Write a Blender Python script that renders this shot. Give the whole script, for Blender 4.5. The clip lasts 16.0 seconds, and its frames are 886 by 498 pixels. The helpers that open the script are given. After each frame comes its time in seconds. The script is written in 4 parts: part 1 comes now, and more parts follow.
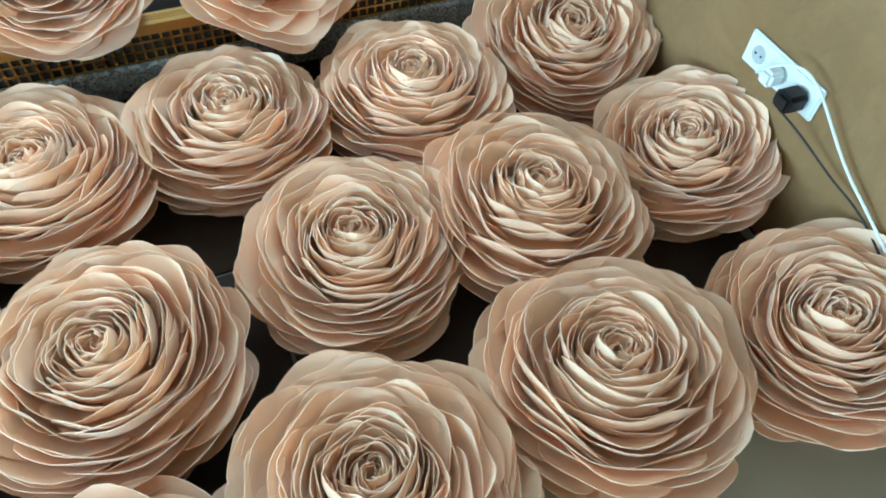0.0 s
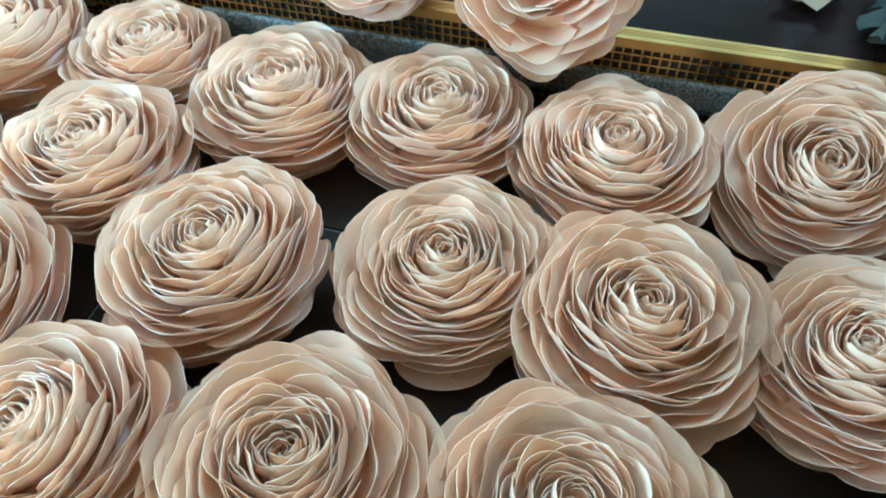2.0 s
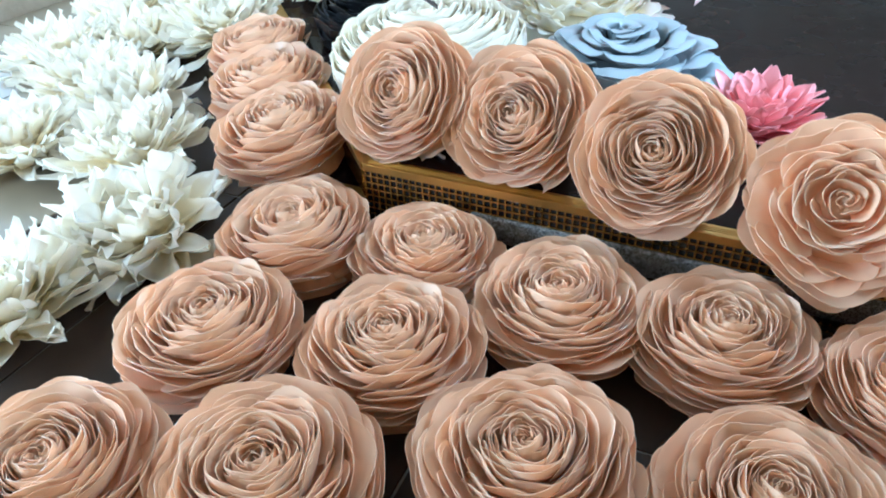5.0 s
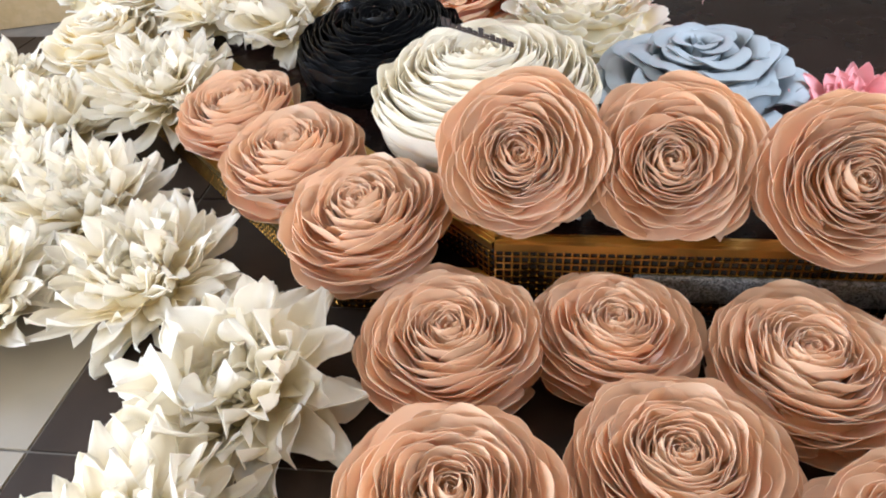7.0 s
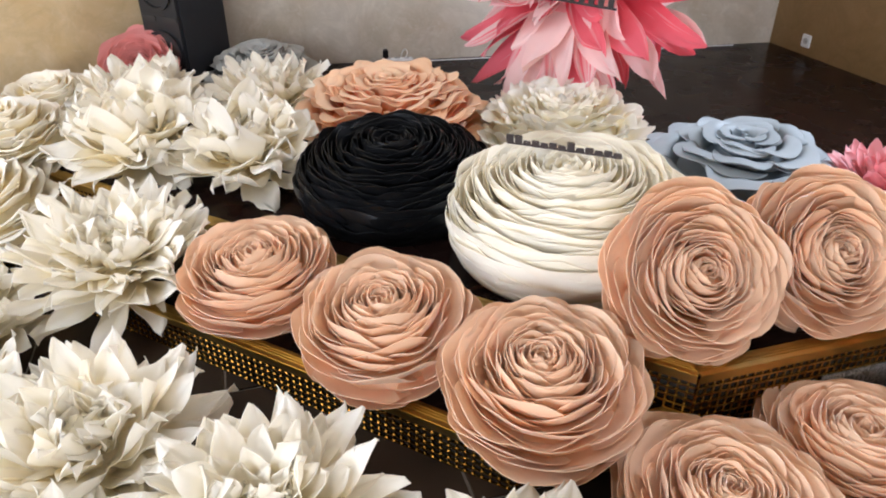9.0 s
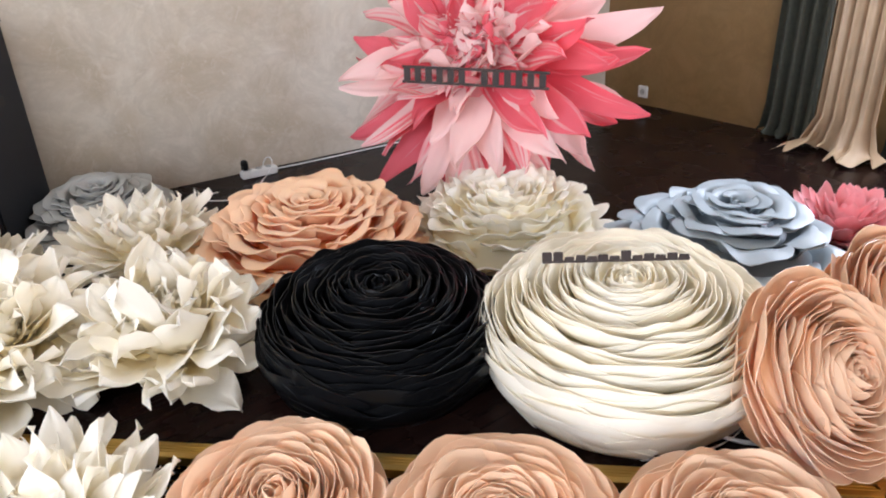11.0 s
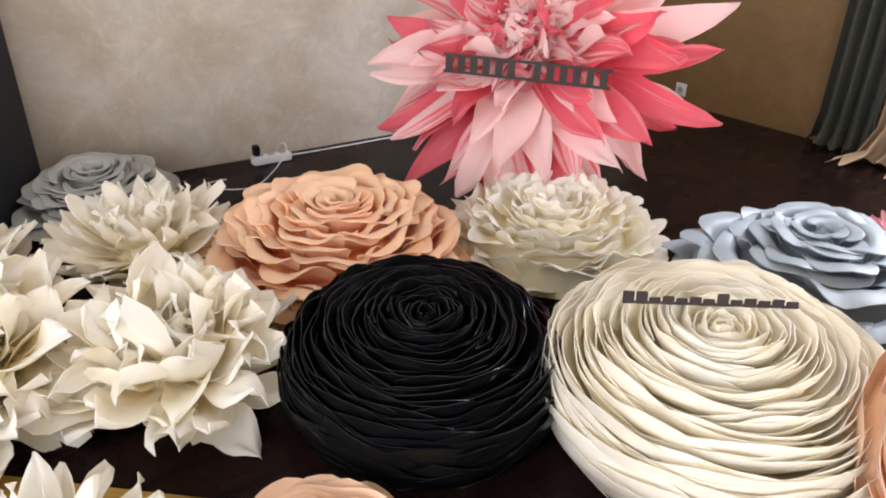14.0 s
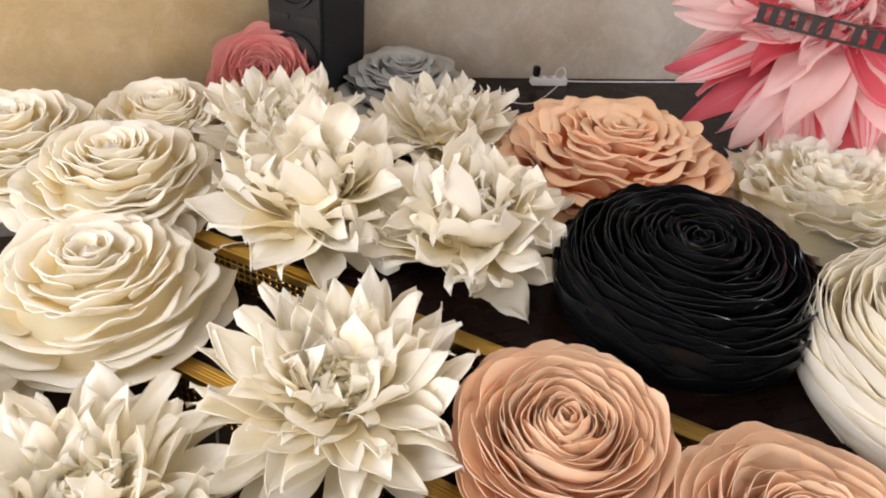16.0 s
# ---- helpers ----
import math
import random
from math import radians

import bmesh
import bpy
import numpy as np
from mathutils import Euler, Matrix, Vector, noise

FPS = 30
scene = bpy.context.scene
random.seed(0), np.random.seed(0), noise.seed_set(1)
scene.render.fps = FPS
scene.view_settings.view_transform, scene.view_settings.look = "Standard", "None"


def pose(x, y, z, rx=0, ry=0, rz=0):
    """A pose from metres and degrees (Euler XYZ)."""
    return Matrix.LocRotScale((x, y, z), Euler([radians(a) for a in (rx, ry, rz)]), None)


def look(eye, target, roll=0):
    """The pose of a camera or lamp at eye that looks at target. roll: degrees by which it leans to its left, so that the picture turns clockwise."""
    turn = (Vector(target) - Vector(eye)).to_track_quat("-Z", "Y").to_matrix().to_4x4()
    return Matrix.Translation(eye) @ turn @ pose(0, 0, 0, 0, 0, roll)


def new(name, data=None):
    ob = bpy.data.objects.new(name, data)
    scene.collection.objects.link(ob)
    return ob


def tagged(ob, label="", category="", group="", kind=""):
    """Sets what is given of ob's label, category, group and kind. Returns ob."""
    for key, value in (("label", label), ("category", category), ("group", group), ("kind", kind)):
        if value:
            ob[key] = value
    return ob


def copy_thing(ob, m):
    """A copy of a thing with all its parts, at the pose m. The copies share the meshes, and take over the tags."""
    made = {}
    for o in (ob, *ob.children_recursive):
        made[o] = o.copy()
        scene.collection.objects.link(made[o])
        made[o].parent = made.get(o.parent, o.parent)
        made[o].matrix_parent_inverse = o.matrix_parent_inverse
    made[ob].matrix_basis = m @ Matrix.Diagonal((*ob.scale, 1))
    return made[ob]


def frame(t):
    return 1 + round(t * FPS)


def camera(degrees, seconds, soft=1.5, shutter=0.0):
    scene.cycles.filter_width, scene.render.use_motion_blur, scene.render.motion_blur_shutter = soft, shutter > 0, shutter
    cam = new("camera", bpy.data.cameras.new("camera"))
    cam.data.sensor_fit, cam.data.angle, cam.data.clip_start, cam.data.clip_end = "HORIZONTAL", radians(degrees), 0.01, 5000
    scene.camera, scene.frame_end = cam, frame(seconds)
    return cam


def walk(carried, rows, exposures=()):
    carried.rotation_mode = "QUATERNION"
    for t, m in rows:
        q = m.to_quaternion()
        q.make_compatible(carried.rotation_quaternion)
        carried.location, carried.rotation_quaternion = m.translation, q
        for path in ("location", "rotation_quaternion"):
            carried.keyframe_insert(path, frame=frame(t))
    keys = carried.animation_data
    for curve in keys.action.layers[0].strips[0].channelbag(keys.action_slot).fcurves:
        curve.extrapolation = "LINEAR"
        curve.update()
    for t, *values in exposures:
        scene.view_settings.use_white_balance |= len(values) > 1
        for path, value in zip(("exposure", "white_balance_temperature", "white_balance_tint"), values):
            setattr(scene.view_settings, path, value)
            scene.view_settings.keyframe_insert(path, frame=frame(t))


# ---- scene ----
cam = camera(65.6, 16.0, soft=1.95)
PATH = [
    (0, (1.184, -1.69, 1.319), (1.748, -0.577, -0.244), 4.2),
    (0.5, (1.409, -1.569, 1.288), (1.884, -0.496, -0.332), 7.9),
    (1, (1.558, -1.575, 1.314), (1.608, -0.364, -0.277), 2.2),
    (1.5, (1.688, -1.63, 1.35), (1.413, -0.443, -0.236), 0.1),
    (2, (1.709, -1.665, 1.355), (1.327, -0.464, -0.198), -1.8),
    (2.5, (1.701, -1.683, 1.368), (1.222, -0.498, -0.17), -2.7),
    (3, (1.71, -1.686, 1.373), (1.2, -0.398, -0.07), -0.1),
    (3.5, (1.659, -1.698, 1.42), (1.02, -0.333, 0.105), -1.9),
    (4, (1.622, -1.726, 1.444), (0.814, -0.356, 0.232), -3.2),
    (4.5, (1.414, -1.794, 1.461), (0.662, -0.341, 0.31), -2.9),
    (4.7, (1.33, -1.824, 1.462), (0.588, -0.382, 0.291), -3.1),
    (6.8, (0.176, -1.7, 1.52), (-0.019, -0.114, 0.318), -0.1),
    (7, (0.072, -1.646, 1.524), (-0.146, -0.076, 0.304), -3.3),
    (7.5, (-0.244, -1.581, 1.518), (-0.39, 0.053, 0.374), -0.2),
    (8, (-0.546, -1.514, 1.508), (-0.471, 0.094, 0.321), 0.1),
    (8.5, (-0.801, -1.304, 1.476), (-0.447, 0.325, 0.372), -2.1),
    (9, (-1.05, -1.154, 1.48), (-0.558, 0.502, 0.471), 0.1),
    (9.5, (-1.302, -1.004, 1.505), (-0.607, 0.605, 0.542), -0.8),
    (10, (-1.448, -0.681, 1.485), (-0.54, 0.866, 0.601), -2.1),
    (10.2, (-1.48, -0.599, 1.471), (-0.522, 0.932, 0.614), -2.2),
    (12.3, (-1.474, -0.037, 1.525), (-0.279, 1.289, 0.623), -2.3),
    (12.5, (-1.434, -0.015, 1.507), (-0.237, 1.306, 0.601), -2.0),
    (13, (-1.398, 0.026, 1.494), (-0.236, 1.351, 0.548), -1.5),
    (13.5, (-1.407, 0.053, 1.488), (-0.311, 1.412, 0.512), -1.0),
    (14, (-1.426, 0.026, 1.474), (-0.324, 1.426, 0.565), 0.8),
    (14.5, (-1.453, -0.005, 1.456), (-0.43, 1.421, 0.499), 2.5),
    (15, (-1.503, -0.016, 1.455), (-0.632, 1.497, 0.481), 3.7),
    (15.5, (-1.604, -0.046, 1.463), (-0.79, 1.454, 0.421), 4.2),
    (16, (-1.764, -0.096, 1.468), (-1.188, 1.493, 0.398), 5.2),
]
EXPOSE = [(0, -0.2, 4050, -21), (1.0, 0.04, 3900, -23), (1.5, 0.05, 3750, -24), (3.5, -0.02, 3350, -23), (4.0, -0.24, 3600, -21), (4.5, -0.4, 4000, -14), (4.8, -0.44, 4200, -8), (6.6, -0.7, 5350, 10), (7, -0.76, 5450, 11), (9, -0.92, 5600, 13), (12.5, -0.79, 5650, 14), (16, -1.05, 6100, 15)]
walk(cam, [(t, look(eye, target, roll)) for t, eye, target, roll in PATH], EXPOSE)

# ---- world, light ----
world = bpy.data.worlds.new("world")
scene.world = world
world.use_nodes = True
_wn = world.node_tree
_sky = _wn.nodes.new("ShaderNodeTexSky")
_sky.sky_type = "NISHITA"
_sky.sun_disc = False
_sky.sun_elevation, _sky.sun_rotation = radians(35), radians(250)
_wn.links.new(_sky.outputs["Color"], _wn.nodes["Background"].inputs["Color"])
_wn.nodes["Background"].inputs["Strength"].default_value = 0.1
scene.cycles.diffuse_bounces = 8


def window_light(name, m, sx, sy, watts, colour):
    d = bpy.data.lights.new(name, "AREA")
    d.shape, d.size, d.size_y, d.energy, d.color = "RECTANGLE", sx, sy, watts, colour
    ob = new(name, d)
    ob.matrix_world = m
    return ob


window_light("window_light", look((-3.62, 0.75, 1.70), (0.2, 0.6, 0.75)), 3.1, 2.5, 180, (0.98, 0.985, 1.0))
# Assumed low window at left front, out of view, set near for falloff.
window_light("window_light", look((-2.42, -2.6, 0.98), (0.4, -1.1, 0.3)), 2.6, 1.5, 230, (0.98, 0.985, 1.0))
window_light("window_light", look((2.36, 0.72, 1.8), (-0.2, 1.9, 0.5)), 0.6, 1.9, 160, (0.97, 0.98, 1.0))


# ---- materials ----
def mat_base(name):
    m = bpy.data.materials.new(name)
    m.use_nodes = True
    nt = m.node_tree
    return m, nt, nt.nodes["Principled BSDF"]


def node(nt, kind, **values):
    n = nt.nodes.new(kind)
    for k, v in values.items():
        n.inputs[k].default_value = v
    return n


def ramp(nt, src, stops):
    r = nt.nodes.new("ShaderNodeValToRGB")
    while len(r.color_ramp.elements) < len(stops):
        r.color_ramp.elements.new(0.5)
    for e, (p, c) in zip(r.color_ramp.elements, stops):
        e.position, e.color = p, (*c, 1)
    nt.links.new(src, r.inputs["Fac"])
    return r


def bump(nt, b, src, strength, dist=0.002):
    n = node(nt, "ShaderNodeBump", Strength=strength, Distance=dist)
    nt.links.new(src, n.inputs["Height"])
    nt.links.new(n.outputs["Normal"], b.inputs["Normal"])


def petal_mat(name, base, tip, var=0.06, rough=0.55, through_light=0.25, streak=0.0, streak_col=None, sheen=0.0, spec=0.5, coat=0.0):
    """Foam sheet or crepe paper: base colour to tip colour along the petal, shade or sheen put into some pairs, soft
    light through it.
    """
    m, nt, b = mat_base(name)
    uv = nt.nodes.new("ShaderNodeUVMap")
    uv.uv_map = "UVMap"
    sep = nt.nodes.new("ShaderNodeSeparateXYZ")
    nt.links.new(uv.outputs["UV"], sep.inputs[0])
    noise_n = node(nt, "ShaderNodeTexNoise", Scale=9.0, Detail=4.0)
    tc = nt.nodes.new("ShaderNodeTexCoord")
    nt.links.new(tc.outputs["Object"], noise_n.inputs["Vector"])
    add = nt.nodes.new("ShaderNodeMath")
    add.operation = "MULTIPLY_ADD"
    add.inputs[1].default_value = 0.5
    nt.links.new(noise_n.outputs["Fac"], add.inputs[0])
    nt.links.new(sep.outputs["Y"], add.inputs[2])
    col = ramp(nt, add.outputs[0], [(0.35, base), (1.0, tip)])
    out = col.outputs["Color"]
    if streak_col:
        w = node(nt, "ShaderNodeTexNoise", Scale=1.0, Detail=3.0)
        mp = nt.nodes.new("ShaderNodeMapping")
        mp.inputs["Scale"].default_value = (7, 1.2, 1)
        info = nt.nodes.new("ShaderNodeObjectInfo")
        comb = nt.nodes.new("ShaderNodeCombineXYZ")
        mul = nt.nodes.new("ShaderNodeMath")
        mul.operation = "MULTIPLY"
        mul.inputs[1].default_value = 40
        nt.links.new(info.outputs["Random"], mul.inputs[0])
        nt.links.new(mul.outputs[0], comb.inputs["X"])
        nt.links.new(mul.outputs[0], comb.inputs["Y"])
        nt.links.new(comb.outputs[0], mp.inputs["Location"])
        nt.links.new(uv.outputs["UV"], mp.inputs["Vector"])
        nt.links.new(mp.outputs[0], w.inputs["Vector"])
        lvl = nt.nodes.new("ShaderNodeMath")
        lvl.operation = "MULTIPLY_ADD"
        lvl.inputs[1].default_value = streak
        nt.links.new(info.outputs["Random"], lvl.inputs[0])
        nt.links.new(w.outputs["Fac"], lvl.inputs[2])
        mask = ramp(nt, lvl.outputs[0], [(0.64, (0, 0, 0)), (0.82, (1, 1, 1))])
        mx = nt.nodes.new("ShaderNodeMix")
        mx.data_type = "RGBA"
        nt.links.new(mask.outputs["Color"], mx.inputs["Factor"])
        nt.links.new(out, mx.inputs["A"])
        mx.inputs["B"].default_value = (*streak_col, 1)
        out = mx.outputs["Result"]
    info2 = nt.nodes.new("ShaderNodeObjectInfo")
    hsv = nt.nodes.new("ShaderNodeHueSaturation")
    mr = nt.nodes.new("ShaderNodeMapRange")
    mr.inputs["To Min"].default_value, mr.inputs["To Max"].default_value = 1 - var, 1 + var
    nt.links.new(info2.outputs["Random"], mr.inputs["Value"])
    nt.links.new(mr.outputs[0], hsv.inputs["Value"])
    nt.links.new(out, hsv.inputs["Color"])
    nt.links.new(hsv.outputs["Color"], b.inputs["Base Color"])
    b.inputs["Roughness"].default_value = rough
    b.inputs["Specular IOR Level"].default_value = spec
    b.inputs["Coat Weight"].default_value, b.inputs["Coat Roughness"].default_value = coat, 0.28
    if sheen:
        b.inputs["Sheen Weight"].default_value = sheen
    fine = node(nt, "ShaderNodeTexNoise", Scale=160.0, Detail=3.0)
    nt.links.new(tc.outputs["Object"], fine.inputs["Vector"])
    bump(nt, b, fine.outputs["Fac"], 0.12, 0.001)
    if through_light:
        tr = nt.nodes.new("ShaderNodeBsdfTranslucent")
        nt.links.new(hsv.outputs["Color"], tr.inputs["Color"])
        mix = nt.nodes.new("ShaderNodeMixShader")
        mix.inputs[0].default_value = through_light
        nt.links.new(b.outputs[0], mix.inputs[1])
        nt.links.new(tr.outputs[0], mix.inputs[2])
        nt.links.new(mix.outputs[0], nt.nodes["Material Output"].inputs["Surface"])
    return m


def plain_mat(name, c, rough=0.5, metal=0.0, scale=12.0, var=0.12, bumpy=0.1, coat=0.0):
    m, nt, b = mat_base(name)
    tc = nt.nodes.new("ShaderNodeTexCoord")
    n1 = node(nt, "ShaderNodeTexNoise", Scale=scale, Detail=5.0)
    nt.links.new(tc.outputs["Object"], n1.inputs["Vector"])
    r = ramp(nt, n1.outputs["Fac"], [(0.3, [v * (1 - var) for v in c]), (0.7, [min(1, v * (1 + var)) for v in c])])
    nt.links.new(r.outputs["Color"], b.inputs["Base Color"])
    b.inputs["Roughness"].default_value, b.inputs["Metallic"].default_value = rough, metal
    b.inputs["Coat Weight"].default_value = coat
    if bumpy:
        n2 = node(nt, "ShaderNodeTexNoise", Scale=scale * 9, Detail=4.0)
        nt.links.new(tc.outputs["Object"], n2.inputs["Vector"])
        bump(nt, b, n2.outputs["Fac"], bumpy)
    return m


def plaster_mat(name, c1, c2, c3):
    """Decorative plaster: cloudy patches with pale veins."""
    m, nt, b = mat_base(name)
    tc = nt.nodes.new("ShaderNodeTexCoord")
    n1 = node(nt, "ShaderNodeTexNoise", Scale=2.2, Detail=6.0, Roughness=0.62, Distortion=0.6)
    n2 = node(nt, "ShaderNodeTexNoise", Scale=11.0, Detail=6.0, Roughness=0.7, Distortion=1.5)
    for n in (n1, n2):
        nt.links.new(tc.outputs["Object"], n.inputs["Vector"])
    r1 = ramp(nt, n1.outputs["Fac"], [(0.35, c1), (0.62, c2)])
    r2 = ramp(nt, n2.outputs["Fac"], [(0.52, (0, 0, 0)), (0.72, (0.6, 0.6, 0.6))])
    mx = nt.nodes.new("ShaderNodeMix")
    mx.data_type = "RGBA"
    nt.links.new(r2.outputs["Color"], mx.inputs["Factor"])
    nt.links.new(r1.outputs["Color"], mx.inputs["A"])
    mx.inputs["B"].default_value = (*c3, 1)
    n3 = node(nt, "ShaderNodeTexNoise", Scale=3.6, Detail=8.0, Roughness=0.68, Distortion=0.7)
    nt.links.new(tc.outputs["Object"], n3.inputs["Vector"])
    r3 = ramp(nt, n3.outputs["Fac"], [(0.42, (0, 0, 0)), (0.50, (0.22, 0.22, 0.22)), (0.58, (0, 0, 0))])
    mx3 = nt.nodes.new("ShaderNodeMix")
    mx3.data_type = "RGBA"
    nt.links.new(r3.outputs["Color"], mx3.inputs["Factor"])
    nt.links.new(mx.outputs["Result"], mx3.inputs["A"])
    mx3.inputs["B"].default_value = (*[v * 0.62 for v in c1], 1)
    nt.links.new(mx3.outputs["Result"], b.inputs["Base Color"])
    b.inputs["Roughness"].default_value = 0.6
    bump(nt, b, n2.outputs["Fac"], 0.25, 0.004)
    return m


def laminate_mat(name):
    m, nt, b = mat_base(name)
    tc = nt.nodes.new("ShaderNodeTexCoord")
    mp = nt.nodes.new("ShaderNodeMapping")
    mp.inputs["Scale"].default_value = (1.3, 22, 1)
    nt.links.new(tc.outputs["Object"], mp.inputs["Vector"])
    n1 = node(nt, "ShaderNodeTexNoise", Scale=2.0, Detail=7.0, Roughness=0.65, Distortion=0.4)
    nt.links.new(mp.outputs[0], n1.inputs["Vector"])
    r = ramp(nt, n1.outputs["Fac"], [(0.3, (0.005, 0.0025, 0.002)), (0.7, (0.016, 0.0075, 0.006))])
    nt.links.new(r.outputs["Color"], b.inputs["Base Color"])
    n2 = node(nt, "ShaderNodeTexNoise", Scale=5.0, Detail=4.0)
    nt.links.new(tc.outputs["Object"], n2.inputs["Vector"])
    rr = ramp(nt, n2.outputs["Fac"], [(0.3, (0.17, 0.17, 0.17)), (0.7, (0.34, 0.34, 0.34))])
    nt.links.new(rr.outputs["Color"], b.inputs["Roughness"])
    b.inputs["Specular IOR Level"].default_value = 0.08
    bump(nt, b, n1.outputs["Fac"], 0.08, 0.001)
    return m


def damask_mat(name):
    """Silver-grey embossed vinyl with scrolling ornament."""
    m, nt, b = mat_base(name)
    tc = nt.nodes.new("ShaderNodeTexCoord")
    n0 = node(nt, "ShaderNodeTexNoise", Scale=34.0, Detail=2.0, Distortion=2.8)
    v = node(nt, "ShaderNodeTexVoronoi", Scale=24.0)
    v.feature = "DISTANCE_TO_EDGE"
    nt.links.new(tc.outputs["Object"], n0.inputs["Vector"])
    mx0 = nt.nodes.new("ShaderNodeMix")
    mx0.data_type = "RGBA"
    mx0.inputs["Factor"].default_value = 0.12
    nt.links.new(tc.outputs["Object"], mx0.inputs["A"])
    nt.links.new(n0.outputs["Color"], mx0.inputs["B"])
    nt.links.new(mx0.outputs["Result"], v.inputs["Vector"])
    r = ramp(nt, v.outputs["Distance"], [(0.07, (0.34, 0.345, 0.33)), (0.14, (0.02, 0.021, 0.021)), (0.34, (0.14, 0.142, 0.14))])
    nt.links.new(r.outputs["Color"], b.inputs["Base Color"])
    b.inputs["Roughness"].default_value, b.inputs["Metallic"].default_value = 0.42, 0.1
    bump(nt, b, v.outputs["Distance"], -0.6, 0.004)
    return m


# Blush base tone carries the shade between petals, tip tone the lit surface.
BLUSH = petal_mat("blush_foam", (0.93, 0.55, 0.28), (0.96, 0.735, 0.50), through_light=0.3, rough=0.36, spec=0.55, sheen=0.2, coat=0.32)
# Black tip is lightened for the sheen along the petal rims.
BLACKP = petal_mat("black_foam", (0.001, 0.001, 0.0011), (0.0045, 0.0046, 0.005), rough=0.31, through_light=0.0, spec=0.45)
# Ivory, cream and white bases are yellowed as warm shade deep in the heads.
IVORY = petal_mat("ivory_foam", (0.99, 0.90, 0.63), (0.99, 0.95, 0.84), through_light=0.40, rough=0.5, spec=0.3)
CREAM = petal_mat("cream_foam", (0.99, 0.89, 0.60), (0.99, 0.95, 0.845), through_light=0.40, rough=0.5, spec=0.3)
HEARTY = petal_mat("deep_cream_foam", (0.98, 0.88, 0.58), (0.985, 0.935, 0.76), through_light=0.4, rough=0.5)
WHITEP = petal_mat("white_foam", (0.99, 0.91, 0.66), (0.99, 0.96, 0.875), through_light=0.40, rough=0.5, spec=0.3)
# Blue-grey base and tip carry the rose's deep shade and its highlights.
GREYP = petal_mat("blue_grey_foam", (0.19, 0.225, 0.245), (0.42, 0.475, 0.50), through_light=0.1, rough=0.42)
STONE = petal_mat("stone_grey_foam", (0.28, 0.275, 0.245), (0.40, 0.395, 0.355), through_light=0.05)
# Apricot base holds the deep orange shade between the petals.
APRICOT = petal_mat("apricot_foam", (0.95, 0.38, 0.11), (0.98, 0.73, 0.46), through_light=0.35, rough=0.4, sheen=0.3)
PINK = petal_mat("pink_crepe", (0.85, 0.06, 0.10), (0.94, 0.22, 0.27), streak=0.52, streak_col=(0.97, 0.78, 0.74), through_light=0.5)
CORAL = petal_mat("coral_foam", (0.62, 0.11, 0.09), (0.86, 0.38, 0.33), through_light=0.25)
CANDY = petal_mat("candy_pink_foam", (0.86, 0.22, 0.27), (0.94, 0.50, 0.51), through_light=0.25)
GOLD = plain_mat("gold_anodised", (0.60, 0.42, 0.13), 0.3, 1.0, 6, 0.15, 0.05)
GOLDG = plain_mat("gold_lattice", (0.66, 0.46, 0.17), 0.22, 1.0, 30, 0.2, 0.05)
DARKB = plain_mat("dark_backing", (0.020, 0.016, 0.012), 0.6)
LAMINATE = laminate_mat("dark_laminate")
DAMASK = damask_mat("silver_damask")
PALEWALL = plaster_mat("pale_plaster", (0.47, 0.395, 0.285), (0.60, 0.54, 0.435), (0.66, 0.61, 0.51))
TANWALL = plaster_mat("tan_plaster", (0.22, 0.132, 0.045), (0.26, 0.16, 0.062), (0.28, 0.175, 0.07))
HONEYWALL = plaster_mat("honey_plaster", (0.60, 0.43, 0.20), (0.68, 0.52, 0.29), (0.7, 0.56, 0.34))
CEILM = plain_mat("white_ceiling", (0.86, 0.84, 0.79), 0.8)
TILE_L = plain_mat("beige_tile", (0.255, 0.21, 0.14), 0.36, 0, 3, 0.12, 0.02)
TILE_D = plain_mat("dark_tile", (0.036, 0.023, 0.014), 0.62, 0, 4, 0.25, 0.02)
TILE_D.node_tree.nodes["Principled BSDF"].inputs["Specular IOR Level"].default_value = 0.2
GROUT = plain_mat("grout", (0.2, 0.18, 0.15), 0.9)
BLACKPL = plain_mat("black_plastic", (0.005, 0.005, 0.0055), 0.45)
CABM = plain_mat("black_vinyl_cabinet", (0.005, 0.0055, 0.007), 0.55, 0, 60, 0.2, 0.2)
WHITEPL = plain_mat("white_plastic", (0.78, 0.78, 0.75), 0.35, 0, 20, 0.05, 0.02)
GREENCL = plain_mat("dark_green_cloth", (0.042, 0.042, 0.027), 0.8, 0, 40, 0.2, 0.3)
CREAMCL = plain_mat("cream_satin_cloth", (0.46, 0.33, 0.20), 0.42, 0, 10, 0.1, 0.15)


# ---- mesh helpers ----
def mesh_obj(name, verts, faces, mat, parent=None, label="", smooth=True, uvs=None, sharp=None):
    me = bpy.data.meshes.new(name)
    me.from_pydata([tuple(map(float, v)) for v in verts], [], faces)
    me.materials.append(mat)
    if smooth:
        me.polygons.foreach_set("use_smooth", [True] * len(me.polygons))
    if uvs is not None:
        lay = me.uv_layers.new(name="UVMap")
        idx = np.zeros(len(me.loops), dtype=np.int32)
        me.loops.foreach_get("vertex_index", idx)
        lay.data.foreach_set("uv", np.asarray(uvs, dtype=np.float32)[idx].ravel())
    me.update()
    ob = new(name, me)
    if parent is not None:
        ob.parent = parent
    if label:
        tagged(ob, label)
    return ob


